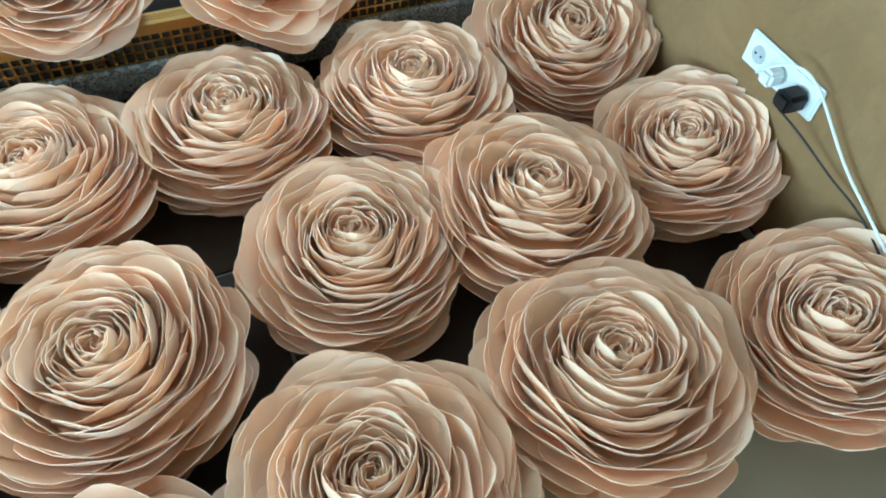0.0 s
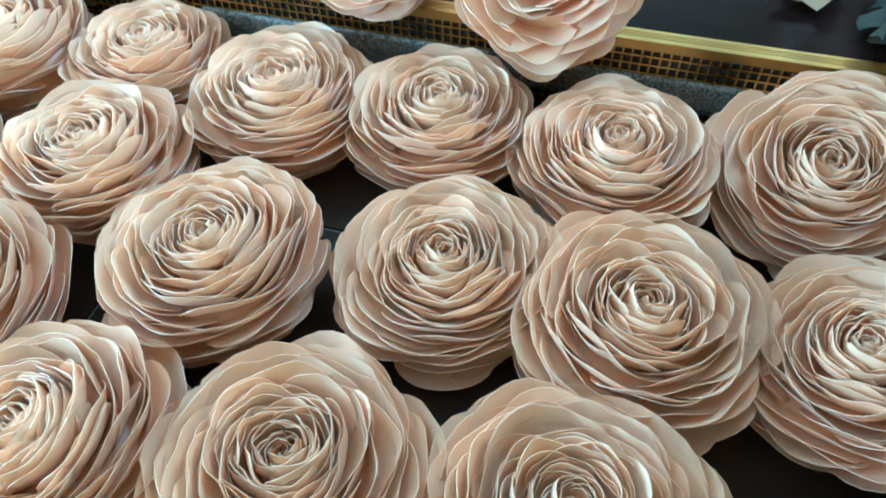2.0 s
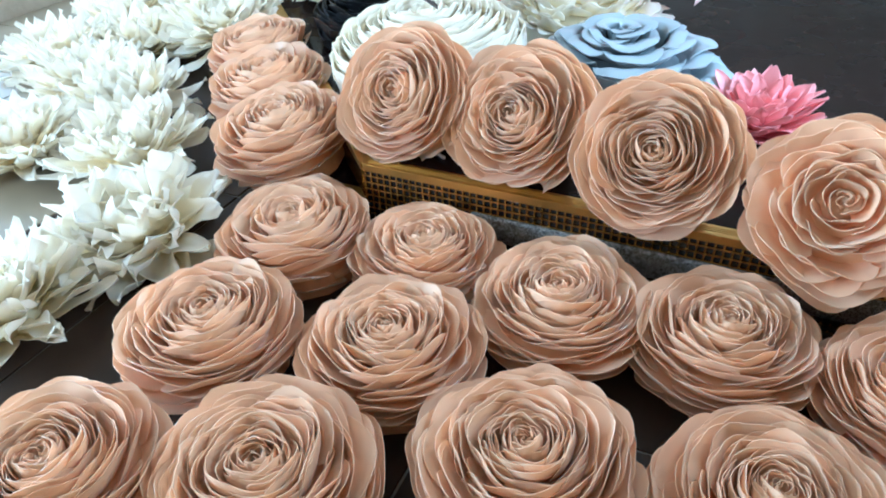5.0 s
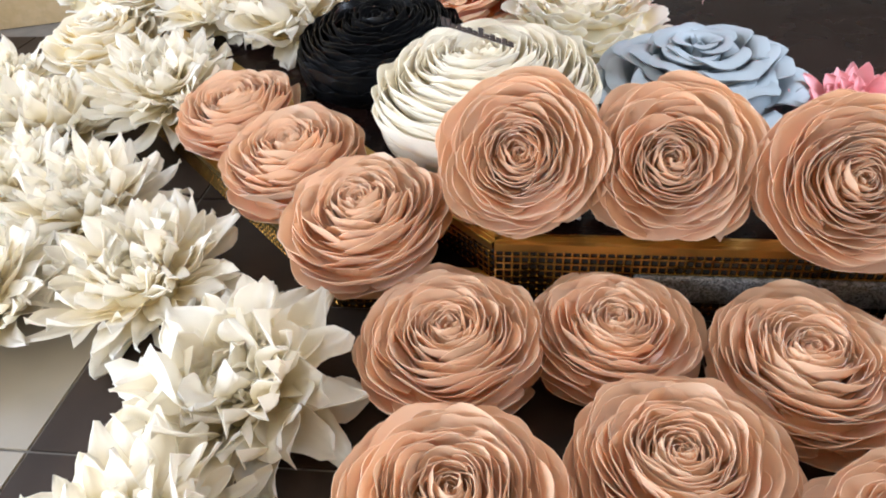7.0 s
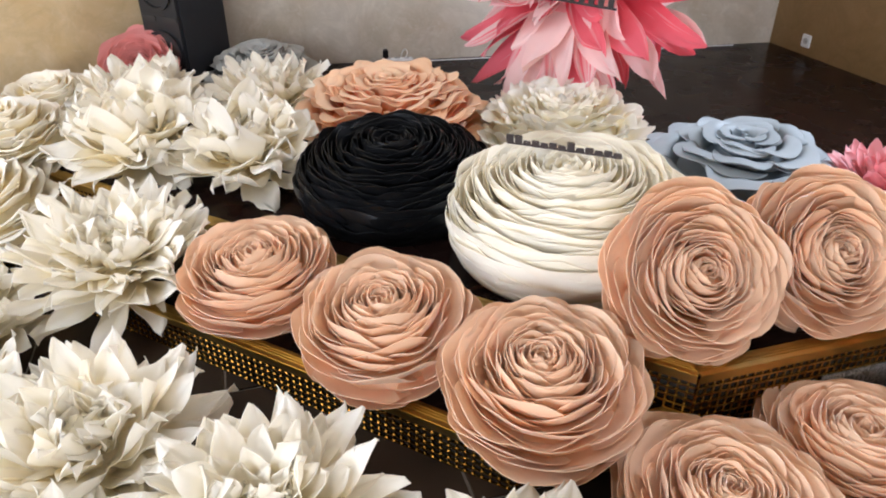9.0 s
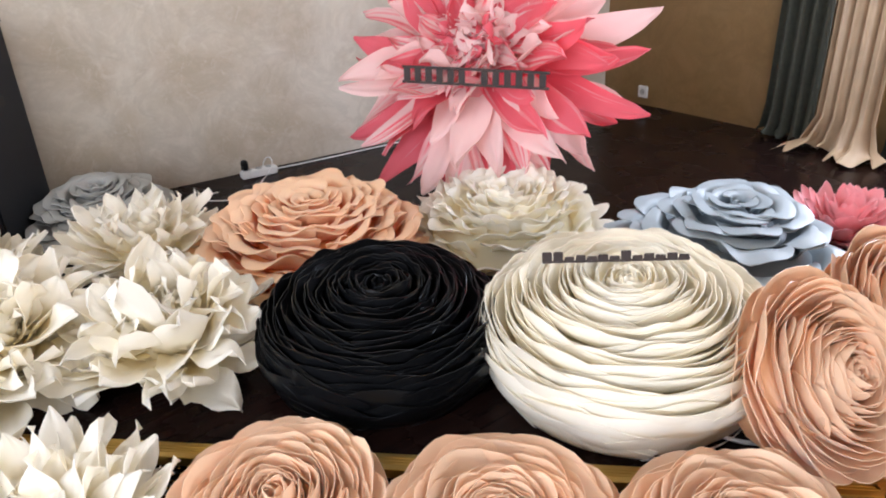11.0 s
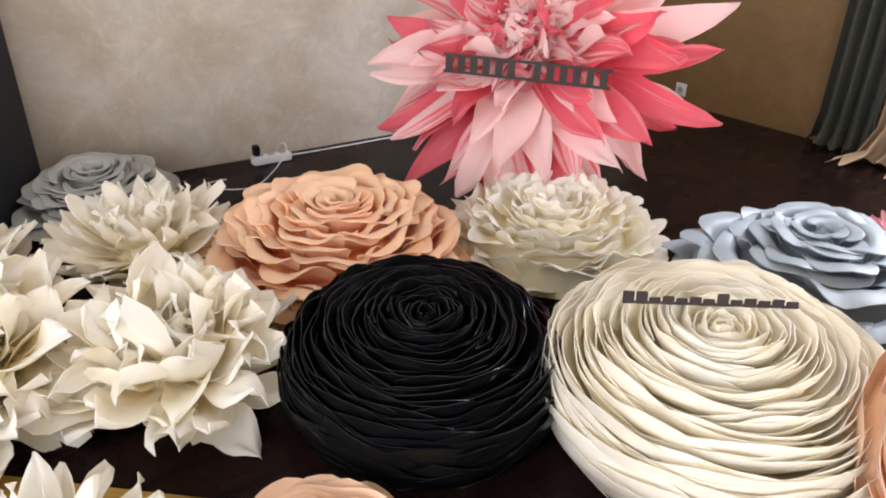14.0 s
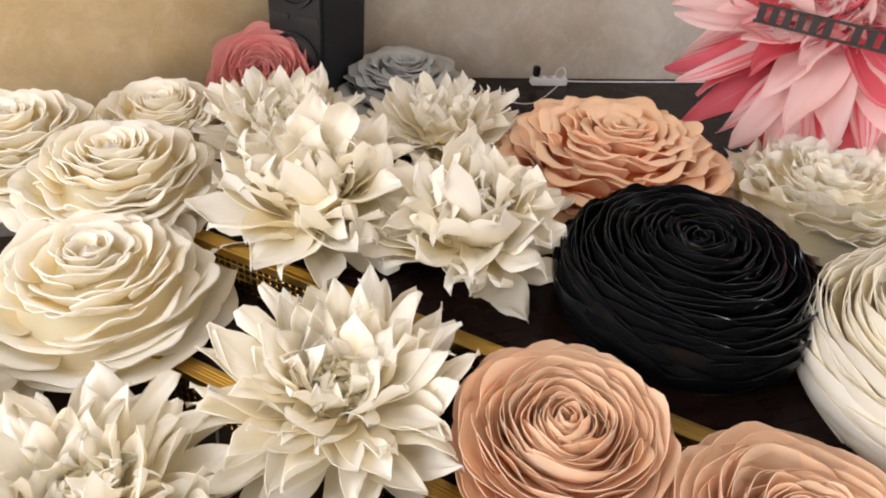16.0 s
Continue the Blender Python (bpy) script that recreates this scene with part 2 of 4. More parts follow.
def part(name, bm, material, parent, label=""):
    me = bpy.data.meshes.new(name)
    bm.to_mesh(me)
    bm.free()
    me.materials.append(material)
    ob = new(name, me)
    ob.parent = parent
    if label:
        tagged(ob, label)
    return ob


def add_box(bm, x0, x1, y0, y1, z0, z1, m=None):
    r = bmesh.ops.create_cube(bm, size=1)["verts"]
    t = Matrix.Translation(((x0 + x1) / 2, (y0 + y1) / 2, (z0 + z1) / 2)) @ Matrix.Diagonal((x1 - x0, y1 - y0, z1 - z0, 1))
    bmesh.ops.transform(bm, matrix=(m @ t) if m is not None else t, verts=r)
    return r


def boxes_mesh(name, boxes, mat, parent=None, label="", smooth=False):
    """Many boxes (x0,x1,y0,y1,z0,z1) joined in one mesh, quickly."""
    v, f = [], []
    for x0, x1, y0, y1, z0, z1 in boxes:
        k = len(v)
        v += [(x0, y0, z0), (x1, y0, z0), (x1, y1, z0), (x0, y1, z0), (x0, y0, z1), (x1, y0, z1), (x1, y1, z1), (x0, y1, z1)]
        f += [tuple(k + i for i in q) for q in ((0, 3, 2, 1), (4, 5, 6, 7), (0, 1, 5, 4), (1, 2, 6, 5), (2, 3, 7, 6), (3, 0, 4, 7))]
    return mesh_obj(name, v, f, mat, parent, label, smooth)


def bevel_box(name, size, mat, parent, label="", at=(0, 0, 0), bevel=0.006, seg=2):
    bm = bmesh.new()
    sx, sy, sz = size
    add_box(bm, -sx / 2, sx / 2, -sy / 2, sy / 2, 0, sz)
    bmesh.ops.bevel(bm, geom=bm.edges[:], offset=bevel, segments=seg, affect="EDGES")
    ob = part(name, bm, mat, parent, label)
    ob.location = at
    return ob


def prism(name, outline, z0, z1, mat, parent=None, label=""):
    """A solid slab with that outline in plan."""
    bm = bmesh.new()
    lo = [bm.verts.new((x, y, z0)) for x, y in outline]
    hi = [bm.verts.new((x, y, z1)) for x, y in outline]
    n = len(lo)
    bm.faces.new(hi)
    bm.faces.new(lo[::-1])
    for i in range(n):
        bm.faces.new((lo[i], lo[(i + 1) % n], hi[(i + 1) % n], hi[i]))
    bmesh.ops.recalc_face_normals(bm, faces=bm.faces[:])
    me = bpy.data.meshes.new(name)
    bm.to_mesh(me)
    bm.free()
    me.materials.append(mat)
    ob = new(name, me)
    if parent is not None:
        ob.parent = parent
    return ob


def tube(name, pts, radius, mat, parent=None, label="", res=3):
    cu = bpy.data.curves.new(name, "CURVE")
    cu.dimensions, cu.bevel_depth, cu.bevel_resolution, cu.resolution_u = "3D", radius, res, 6
    sp = cu.splines.new("NURBS")
    sp.points.add(len(pts) - 1)
    for p, q in zip(sp.points, pts):
        p.co = (*q, 1)
    sp.use_endpoint_u, sp.order_u = True, 4
    tmp = bpy.data.objects.new(name, cu)
    scene.collection.objects.link(tmp)
    me = bpy.data.meshes.new_from_object(tmp)
    bpy.data.objects.remove(tmp)
    me.name = name
    me.materials.clear()
    me.materials.append(mat)
    me.polygons.foreach_set("use_smooth", [True] * len(me.polygons))
    ob = new(name, me)
    if parent is not None:
        ob.parent = parent
    if label:
        tagged(ob, label)
    return ob


def sheet_solid(P, thick):
    """From a grid of points (nu, nv, 3): verts, faces and uvs of a thin solid sheet with its own edge faces."""
    nu, nv = P.shape[:2]
    du = np.gradient(P, axis=0)
    dv = np.gradient(P, axis=1)
    n = np.cross(du, dv)
    n /= np.linalg.norm(n, axis=-1, keepdims=True) + 1e-9
    A = (P + n * thick / 2).reshape(-1, 3)
    B = (P - n * thick / 2).reshape(-1, 3)
    uu, vv = np.meshgrid(np.linspace(0, 1, nu), np.linspace(0, 1, nv), indexing="ij")
    uv = np.stack([uu, vv], -1).reshape(-1, 2)
    N = nu * nv
    faces = []
    for i in range(nu - 1):
        for j in range(nv - 1):
            a, b, c, d = i * nv + j, (i + 1) * nv + j, (i + 1) * nv + j + 1, i * nv + j + 1
            faces.append((a, b, c, d))
            faces.append((N + a, N + d, N + c, N + b))
    rim = [j for j in range(nv)] + [i * nv + nv - 1 for i in range(1, nu)] + [(nu - 1) * nv + j for j in range(nv - 2, -1, -1)]
    V = np.vstack([A, B, A[rim], B[rim]])
    UV = np.vstack([uv, uv, uv[rim], uv[rim]])
    R = len(rim)
    for k in range(R - 1):
        faces.append((2 * N + k, 2 * N + k + 1, 2 * N + R + k + 1, 2 * N + R + k))
    return V, faces, UV


# ---- flowers ----
def cup_flower(name, R, Ht, mat, seed, counts, r_prof, h_prof, a_prof, l_prof, w_prof, label, curl=0.0, wave=0.02, thick=0.0016,
               nu=11, nv=5, notch=0.0, bulge=0.18, rnd=1.0, lobe=0.40, flute=1.0, ripple=0.0):
    """A head of cupped petals in whorls. Profiles run from the heart (0) to the skirt (1): rim radius, rim height, steepness in degrees,
    petal length, half width in degrees."""
    rng = np.random.default_rng(seed)
    root = new(name)
    nl = len(counts)
    for i, n in enumerate(counts):
        f = (i + 0.5) / nl
        turn = rng.uniform(0, 360)
        for k in range(n):
            ff = min(1.0, max(0.01, f + rng.uniform(-0.5, 0.5) * rnd / nl))
            r = R * r_prof(ff) * (1 + rnd * rng.uniform(-0.045, 0.045))
            h = Ht * h_prof(ff) * (1 + rnd * rng.uniform(-0.05, 0.04))
            a = radians(a_prof(ff) + rnd * rng.uniform(-6, 6))
            L = R * l_prof(ff)
            wa = radians(w_prof(ff) * rng.uniform(0.86, 1.18))
            phi = radians(turn + 360 * k / n + rng.uniform(-14, 14))
            u = np.linspace(-1, 1, nu)[:, None]
            v = np.linspace(0, 1, nv)[None, :]
            ph = rng.uniform(0, 6.28, 4)
            skew = rng.uniform(-0.25, 0.25)
            us = np.clip(u + skew * (1 - u * u), -1, 1)
            vm = 1 - lobe * (0.55 + 0.45 * ff) * np.abs(us) ** (4.2 - 1.4 * ff) - notch * np.exp(-(u * 5 + rng.uniform(-1, 1)) ** 2)
            vv = v * vm
            rr = r - L * np.cos(a) * (1 - vv)
            zz = h - L * np.sin(a) * (1 - vv)
            bl = bulge * L * 4 * vv * (1 - vv)
            rr = rr + bl * np.sin(a)
            zz = zz - bl * np.cos(a)
            if curl:
                c = np.clip((vv - 0.62) / 0.38, 0, 1) ** 2 * curl * L
                rr = rr + c * np.sin(a)
                zz = zz - c * (0.35 + 0.65 * np.cos(a))
            sp = flute * R * 0.03 * (1 if rng.random() < 0.7 else -1)
            wv = wave * R * min(1.0, 0.35 + ff)
            rr = rr + sp * u + flute * wv * vv ** 2 * (np.sin(2.6 * u + ph[0]) + 0.6 * np.sin(5.3 * u + ph[1]))
            zz = zz + wv * 0.8 * vv ** 2 * (np.sin(3.1 * u + ph[2]) + 0.5 * np.sin(6.7 * u + ph[3]))
            if ripple:
                rip = ripple * R * min(1.0, 0.3 + ff) * vv ** 3 * (np.sin(9.5 * u + ph[1]) + 0.7 * np.sin(15.0 * u + ph[2]))
                rr, zz = rr + 0.6 * rip, zz + rip
            rr = np.maximum(rr, 0.003)
            th = phi + wa * u * (0.75 + 0.25 * vv)
            P = np.stack([rr * np.cos(th), rr * np.sin(th), np.maximum(zz, 0.002) + 0 * u], -1)
            V, F_, UV = sheet_solid(P, thick)
            mesh_obj("petal", V, F_, mat, root, uvs=UV)
    # tight bud at the heart, and an added solid body that carries the petals and stops light leaking
    m, seg = 7, 14
    V, F_, UV = [], [], []
    for i in range(m + 1):
        f = i / m
        r = max(0.001, R * r_prof(f) * (0.80 if i else 0.3))
        z = max(0.0, Ht * h_prof(f) - R * l_prof(f) * math.sin(radians(min(90, a_prof(f)))) * (0.72 if i else 0.2) - (0.01 if i else 0.0))
        for s in range(seg):
            V.append((r * math.cos(6.2832 * s / seg), r * math.sin(6.2832 * s / seg), z if i < m else 0.0))
            UV.append((0.5, 0.9 if i < 2 else 0.0))
    for i in range(m):
        for s in range(seg):
            F_.append((i * seg + s, (i + 1) * seg + s, (i + 1) * seg + (s + 1) % seg, i * seg + (s + 1) % seg))
    F_.append(tuple(range(seg))[::-1])
    F_.append(tuple(m * seg + s for s in range(seg)))
    mesh_obj("heart", V, F_, mat, root, uvs=UV)
    return tagged(root, label, "paper flower")


def lerp_prof(*pts):
    xs, ys = [p[0] for p in pts], [p[1] for p in pts]
    return lambda f: float(np.interp(f, xs, ys))


def ranunculus(name, R, Ht, mat, seed, label):
    rng = random.Random(seed)
    k = rng.uniform(-0.05, 0.05)
    return cup_flower(name, R, Ht, mat, seed, [2, 3, 3, 3, 3, 3, 4, 4, 4, 4, 4, 5, 5, 5, 5, 5, 5, 5, 6, 6, 6, 6, 6, 6, 6, 7],
                      lerp_prof((0, 0.02), (0.15, 0.09), (0.35, 0.24), (0.55, 0.44 + k), (0.75, 0.71), (0.9, 0.95), (0.95, 0.99), (1, 0.90)),
                      lerp_prof((0, 0.93), (0.2, 1.0), (0.5, 1.0), (0.72, 0.95), (0.87, 0.80), (0.94, 0.64), (1, 0.34)),
                      lerp_prof((0, 84), (0.3, 76), (0.55, 60), (0.75, 43), (0.9, 28), (1, 14)),
                      lerp_prof((0, 0.12), (0.3, 0.28), (0.6, 0.42), (1, 0.52)),
                      lerp_prof((0, 110), (0.2, 84), (0.45, 66), (0.7, 50), (1, 42)), label, wave=0.034, lobe=0.50, thick=0.0015, nu=15, rnd=1.25, ripple=0.006)


def ruffled_ranunculus(name, R, Ht, mat, seed, label):
    return cup_flower(name, R, Ht, mat, seed, [3, 3, 4, 4, 5, 5, 6, 6, 7, 7, 7, 7],
                      lerp_prof((0, 0.03), (0.1, 0.12), (0.5, 0.50), (0.85, 0.93), (1, 1.0)),
                      lerp_prof((0, 0.93), (0.2, 1.0), (0.45, 0.98), (0.7, 0.82), (0.87, 0.55), (1, 0.25)),
                      lerp_prof((0, 84), (0.3, 74), (0.55, 60), (0.75, 46), (1, 20)),
                      lerp_prof((0, 0.14), (0.3, 0.30), (0.6, 0.40), (1, 0.46)),
                      lerp_prof((0, 95), (0.2, 66), (0.45, 46), (0.7, 36), (1, 33)), label, wave=0.042, lobe=0.42, thick=0.0022, curl=0.15, nu=15)


def globe_flower(name, R, Ht, mat, seed, label):
    return cup_flower(name, R, Ht, mat, seed, [3, 4, 4, 5, 5, 6, 6, 7, 7, 8, 8, 8, 9, 9, 9, 9, 10, 10, 10, 10, 10, 10, 10, 10, 10, 10, 10, 10, 10, 10],
                      lerp_prof((0, 0.03), (0.2, 0.34), (0.4, 0.70), (0.55, 0.92), (0.68, 1.0), (0.84, 0.99), (1, 0.93)),
                      lerp_prof((0, 0.94), (0.12, 0.98), (0.22, 0.98), (0.4, 0.87), (0.55, 0.72), (0.68, 0.57), (0.84, 0.35), (1, 0.13)),
                      lerp_prof((0, 82), (0.25, 58), (0.42, 48), (0.55, 58), (0.7, 68), (0.9, 66), (1, 50)),
                      lerp_prof((0, 0.12), (0.3, 0.24), (0.6, 0.30), (1, 0.26)),
                      lerp_prof((0, 100), (0.25, 66), (0.55, 48), (1, 42)), label, wave=0.05, nu=24, lobe=0.36, rnd=0.95, thick=0.0022, flute=0.5, ripple=0.013)


def rose(name, R, Ht, mat, seed, label, curl=0.5, counts=(3, 4, 5, 6, 7, 8, 9, 10, 10, 10, 9, 8)):
    return cup_flower(name, R, Ht, mat, seed, list(counts),
                      lerp_prof((0, 0.04), (0.3, 0.30), (0.6, 0.62), (0.85, 0.90), (1, 1.0)),
                      lerp_prof((0, 1.0), (0.25, 1.0), (0.5, 0.90), (0.75, 0.64), (0.88, 0.42), (1, 0.10)),
                      lerp_prof((0, 84), (0.4, 66), (0.7, 52), (0.88, 30), (1, 10)),
                      lerp_prof((0, 0.15), (0.3, 0.24), (0.6, 0.29), (0.85, 0.36), (1, 0.5)),
                      lerp_prof((0, 90), (0.3, 44), (0.6, 30), (0.85, 26), (1, 32)), label, curl=curl, wave=0.034, thick=0.004, nu=13, nv=7, lobe=0.38, rnd=1.3)


def garden_rose(name, R, Ht, mat, seed, label):
    return cup_flower(name, R, Ht, mat, seed, [4, 6, 8, 10, 11, 13, 14, 15, 15, 15, 14, 12],
                      lerp_prof((0, 0.04), (0.3, 0.32), (0.6, 0.66), (0.85, 0.92), (1, 1.0)),
                      lerp_prof((0, 0.97), (0.25, 1.0), (0.5, 0.93), (0.75, 0.70), (0.88, 0.46), (1, 0.14)),
                      lerp_prof((0, 84), (0.4, 70), (0.7, 58), (0.88, 40), (1, 12)),
                      lerp_prof((0, 0.16), (0.3, 0.27), (0.6, 0.31), (0.85, 0.36), (1, 0.5)),
                      lerp_prof((0, 90), (0.3, 36), (0.6, 26), (0.85, 23), (1, 26)), label, curl=0.42, wave=0.042, thick=0.003, nu=15, nv=8, lobe=0.46, rnd=1.25)


def peony(name, R, Ht, mat, seed, label):
    return cup_flower(name, R, Ht, mat, seed, [6, 8, 10, 12, 13, 14, 15, 15, 14, 12, 10],
                      lerp_prof((0, 0.05), (0.5, 0.52), (0.8, 0.80), (1, 1.0)),
                      lerp_prof((0, 0.97), (0.3, 1.0), (0.6, 0.86), (0.85, 0.52), (1, 0.16)),
                      lerp_prof((0, 80), (0.4, 64), (0.7, 46), (1, 14)),
                      lerp_prof((0, 0.18), (0.3, 0.24), (0.6, 0.30), (1, 0.42)),
                      lerp_prof((0, 44), (0.3, 25), (0.6, 18), (1, 20)), label, wave=0.045, notch=0.14, nu=13, nv=7, rnd=1.4, curl=0.3, bulge=0.24)


def dahlia(name, R, mat, seed, label, whorls, width=0.2, cup=0.35, scoop=(0.10, 0.34), heart_mat=None, thick=0.002, wav=1.0, twist=22, fluff=16, jit=11, category="paper flower", flat=1.0, point=3.6):
    """Pointed scooped petals in whorls: (count, elevation degrees, length, start height), lengths as parts of R; a fluffy heart of small petals."""
    rng = np.random.default_rng(seed)
    root = new(name)
    rows = list(whorls) + ([(fluff, 30, 0.24, 0.37), (fluff, 50, 0.24, 0.40), (fluff, 68, 0.22, 0.41), (fluff // 2, 82, 0.20, 0.42)] if fluff else [])
    for n, el, Ln, z0, *broad in rows:
        turn = rng.uniform(0, 360)
        for k in range(n):
            phi = radians(turn + 360 * k / n + rng.uniform(-11, 11))
            e = radians(el + rng.uniform(-jit, jit))
            L = R * Ln * rng.uniform(0.84, 1.12)
            W = R * width * (0.45 + 0.55 * Ln) * rng.uniform(0.85, 1.2)
            if Ln <= 0.24:
                W *= 0.85
            if broad:
                W *= broad[0]
            nu, nv = 9, 13
            u = np.linspace(-1, 1, nu)[:, None]
            v = np.linspace(0, 1, nv)[None, :]
            w = W * (0.30 * (1 - v) + 1.08 * v ** 0.6 * (1 - v ** point) ** 0.75) * (1 + 0.07 * wav * np.sin(9 * v + 5 * rng.random()) * v)
            w = np.where(v > 0.99, W * 0.05, w)
            ph = rng.uniform(0, 6.28, 4)
            tw = radians(rng.uniform(-twist, twist)) * v
            bend = rng.uniform(*scoop)
            tip = rng.uniform(-0.35, 0.25)
            s = u * w
            c = cup * w * np.abs(u) ** 2 * (1 - 0.3 * v) + 0.05 * w * np.cos(3 * np.pi * u + ph[3]) * v * (1 - v)
            y = s * np.cos(tw) - c * np.sin(tw) + 0.03 * R * wav * np.sin(3.2 * v + ph[0]) * v
            z = s * np.sin(tw) + c * np.cos(tw)
            z = z + bend * L * v ** 2 + tip * L * np.clip(v - 0.68, 0, 1) ** 1.5 + 0.020 * R * wav * (np.sin(6 * v + ph[1] + 2.2 * u) + 0.6 * np.sin(12 * v + ph[0] + 1.5 * u)) * np.abs(u) * v
            z = z - 0.004 * R * np.cos(ph[2] + 9 * u) * v * (1 - v) * wav
            x = L * v * (1 - 0.10 * bend) + 0 * u
            ca, sa = math.cos(e), math.sin(e)
            X, Z = x * ca - z * sa, x * sa + z * ca
            X = X + R * (0.05 if Ln > 0.24 else rng.uniform(0, 0.13))
            Z = (Z + R * z0) * flat
            P = np.stack([X * math.cos(phi) - y * math.sin(phi), X * math.sin(phi) + y * math.cos(phi), np.maximum(Z, 0.003) if el >= 0 else Z], -1)
            V, F_, UV = sheet_solid(P, thick)
            mesh_obj("petal", V, F_, (heart_mat or mat) if Ln <= 0.24 else mat, root, uvs=UV)
    bm = bmesh.new()
    bmesh.ops.create_icosphere(bm, subdivisions=2, radius=R * 0.34)
    bmesh.ops.transform(bm, matrix=Matrix.Translation((0, 0, R * 0.24 * flat)) @ Matrix.Diagonal((1, 1, 0.74 * flat, 1)), verts=bm.verts[:])
    for f in bm.faces:
        f.smooth = True
    part("heart", bm, heart_mat or mat, root)
    return tagged(root, label, category)


def put(ob, x, y, z, lean=0.0, towards=0.0, spin=0.0, s=1.0):
    """Stands a thing at a place; lean: degrees by which its axis tips towards that compass heading (0: +x, 90: +y)."""
    q = Matrix.Rotation(radians(towards), 4, "Z") @ Matrix.Rotation(radians(lean), 4, "Y") @ Matrix.Rotation(radians(spin - towards), 4, "Z")
    return Matrix.Translation((x, y, z)) @ q @ Matrix.Scale(s, 4)


def place(ob, m):
    ob.matrix_basis = m
    return ob


_used = {}


def spread(protos, rows, group, z):
    """Stands copies of the prototypes: rows (which, x, y, centre height or base height, lean, towards, spin, scale)."""
    for which, x, y, lean, towards, spin, s, dz in rows:
        p = protos[which]
        m = put(p, x, y, z + dz, lean, towards, spin, s)
        if p.name not in _used:
            _used[p.name] = 1
            p.matrix_basis = m
            ob = p
        else:
            ob = copy_thing(p, Matrix.Identity(4))
            ob.matrix_basis = m
        tagged(ob, group=group)

# ---- the room ----
H1, H2 = 0.14, 0.28          # tread and stage heights
XR, YB = 2.45, 3.25          # right wall, back wall
SIDE = Vector((-0.705, 0.709)).normalized()   # way of the stage's slanting side
NRM = Vector((-SIDE.y, SIDE.x))               # outward from the slanting side
TREAD = 0.36                 # depth of the side step

XA = lambda y: 2.44 + 0.0475 * (y + 0.75)      # right wall in plan
BL, BR = (-1.40, 3.376), (XA(2.98), 2.98)          # ends of the back wall
floor = tagged(prism("floor", [(-4, -4.6), (XA(-4.6), -4.6), (XA(2.98), 2.98), (-1.85, 3.42), (-4, 3.0)], -0.1, -0.006, GROUT), "beige and dark brown glossy ceramic tile floor", "floor", kind="structure")
ceiling = tagged(prism("ceiling", [(-4, -4.6), (2.8, -4.6), (2.8, 3.7), (-4, 3.7)], 3.1, 3.25, CEILM), "plain warm white ceiling", "ceiling", kind="structure")


def wall_panel(name, p, q, z0, z1, thick, mat, label, opening=None):
    """A wall from p to q in plan, its inner face on that line (inside to the left of p to q); opening (s0, s1, za, zb) goes through."""
    p, q = Vector(p), Vector(q)
    L = (q - p).length
    cells = [(0, L, z0, z1)]
    if opening:
        s0, s1, za, zb = opening
        cells = [(0, s0, z0, z1), (s1, L, z0, z1), (s0, s1, z0, za), (s0, s1, zb, z1)]
    ob = boxes_mesh(name, [(a, b, -thick, 0, c, d) for a, b, c, d in cells], mat)
    ob.matrix_basis = Matrix.Translation((p.x, p.y, 0)) @ Matrix.Rotation(math.atan2(q.y - p.y, q.x - p.x), 4, "Z")
    return tagged(ob, label, "wall", kind="structure")


wall_panel("wall_back", BR, BL, 0, 3.1, 0.2, PALEWALL, "pale cream decorative plaster wall with cloudy veining")
wall_panel("wall_right", (XA(-4.4), -4.4), BR, 0, 3.1, 0.2, TANWALL, "tan ochre plaster wall with a window opening", (4.83, 5.45, 0.75, 2.85))
wall_panel("wall_left_angled", BL, (-3.7, 2.5), 0, 3.1, 0.2, HONEYWALL, "warm honey-coloured plaster wall")
wall_panel("wall_left", (-3.7, 2.5), (-3.7, -1.0), 0, 3.1, 0.2, PALEWALL, "pale plaster wall with a large opening for a window lamp", (0.15, 3.35, 0.4, 2.98))
# Unseen jog, added to bring the left-front window lamp nearer the flowers.
wall_panel("added_jog_return", (-3.7, -1.0), (-2.5, -1.0), 0, 3.1, 0.2, PALEWALL, "pale plaster wall return, added and unseen")
wall_panel("added_jog_front", (-2.5, -1.2), (-2.5, -4.2), 0, 3.1, 0.2, PALEWALL, "pale plaster wall with a large opening for a window lamp", (0.2, 2.8, 0.15, 1.85))
wall_panel("wall_front", (-2.5, -4.2), (XA(-4.2), -4.2), 0, 3.1, 0.2, HONEYWALL, "plain honey-coloured plaster wall")

# ---- stage with slanting side and one side step ----
far = SIDE * 2.75
st_l = far
stage = new("stage")
tagged(stage, "low stage with dark laminate top and gold lattice risers", "stage", kind="structure")
o = NRM * TREAD
# the step's outer line starts where it meets the front line y = 0
k0 = -o.y / SIDE.y
step_front = o + SIDE * k0
prism("platform", [(0.012, 0.012), (XA(0), 0.012), BR, BL, (-2.6, 3.05), (st_l.x - 0.25, st_l.y + 0.25), (st_l.x, st_l.y + 0.012)], 0, H2 - 0.002, LAMINATE, stage, "dark brown glossy laminate deck")
step_end = far + o
prism("side_step", [(-0.005, 0.012), (st_l.x - 0.01, st_l.y), (step_end.x + 0.012, step_end.y + 0.012), (step_front.x + 0.02, 0.012)], 0, H1 - 0.002, LAMINATE, stage, "dark laminate step along the slanting side")


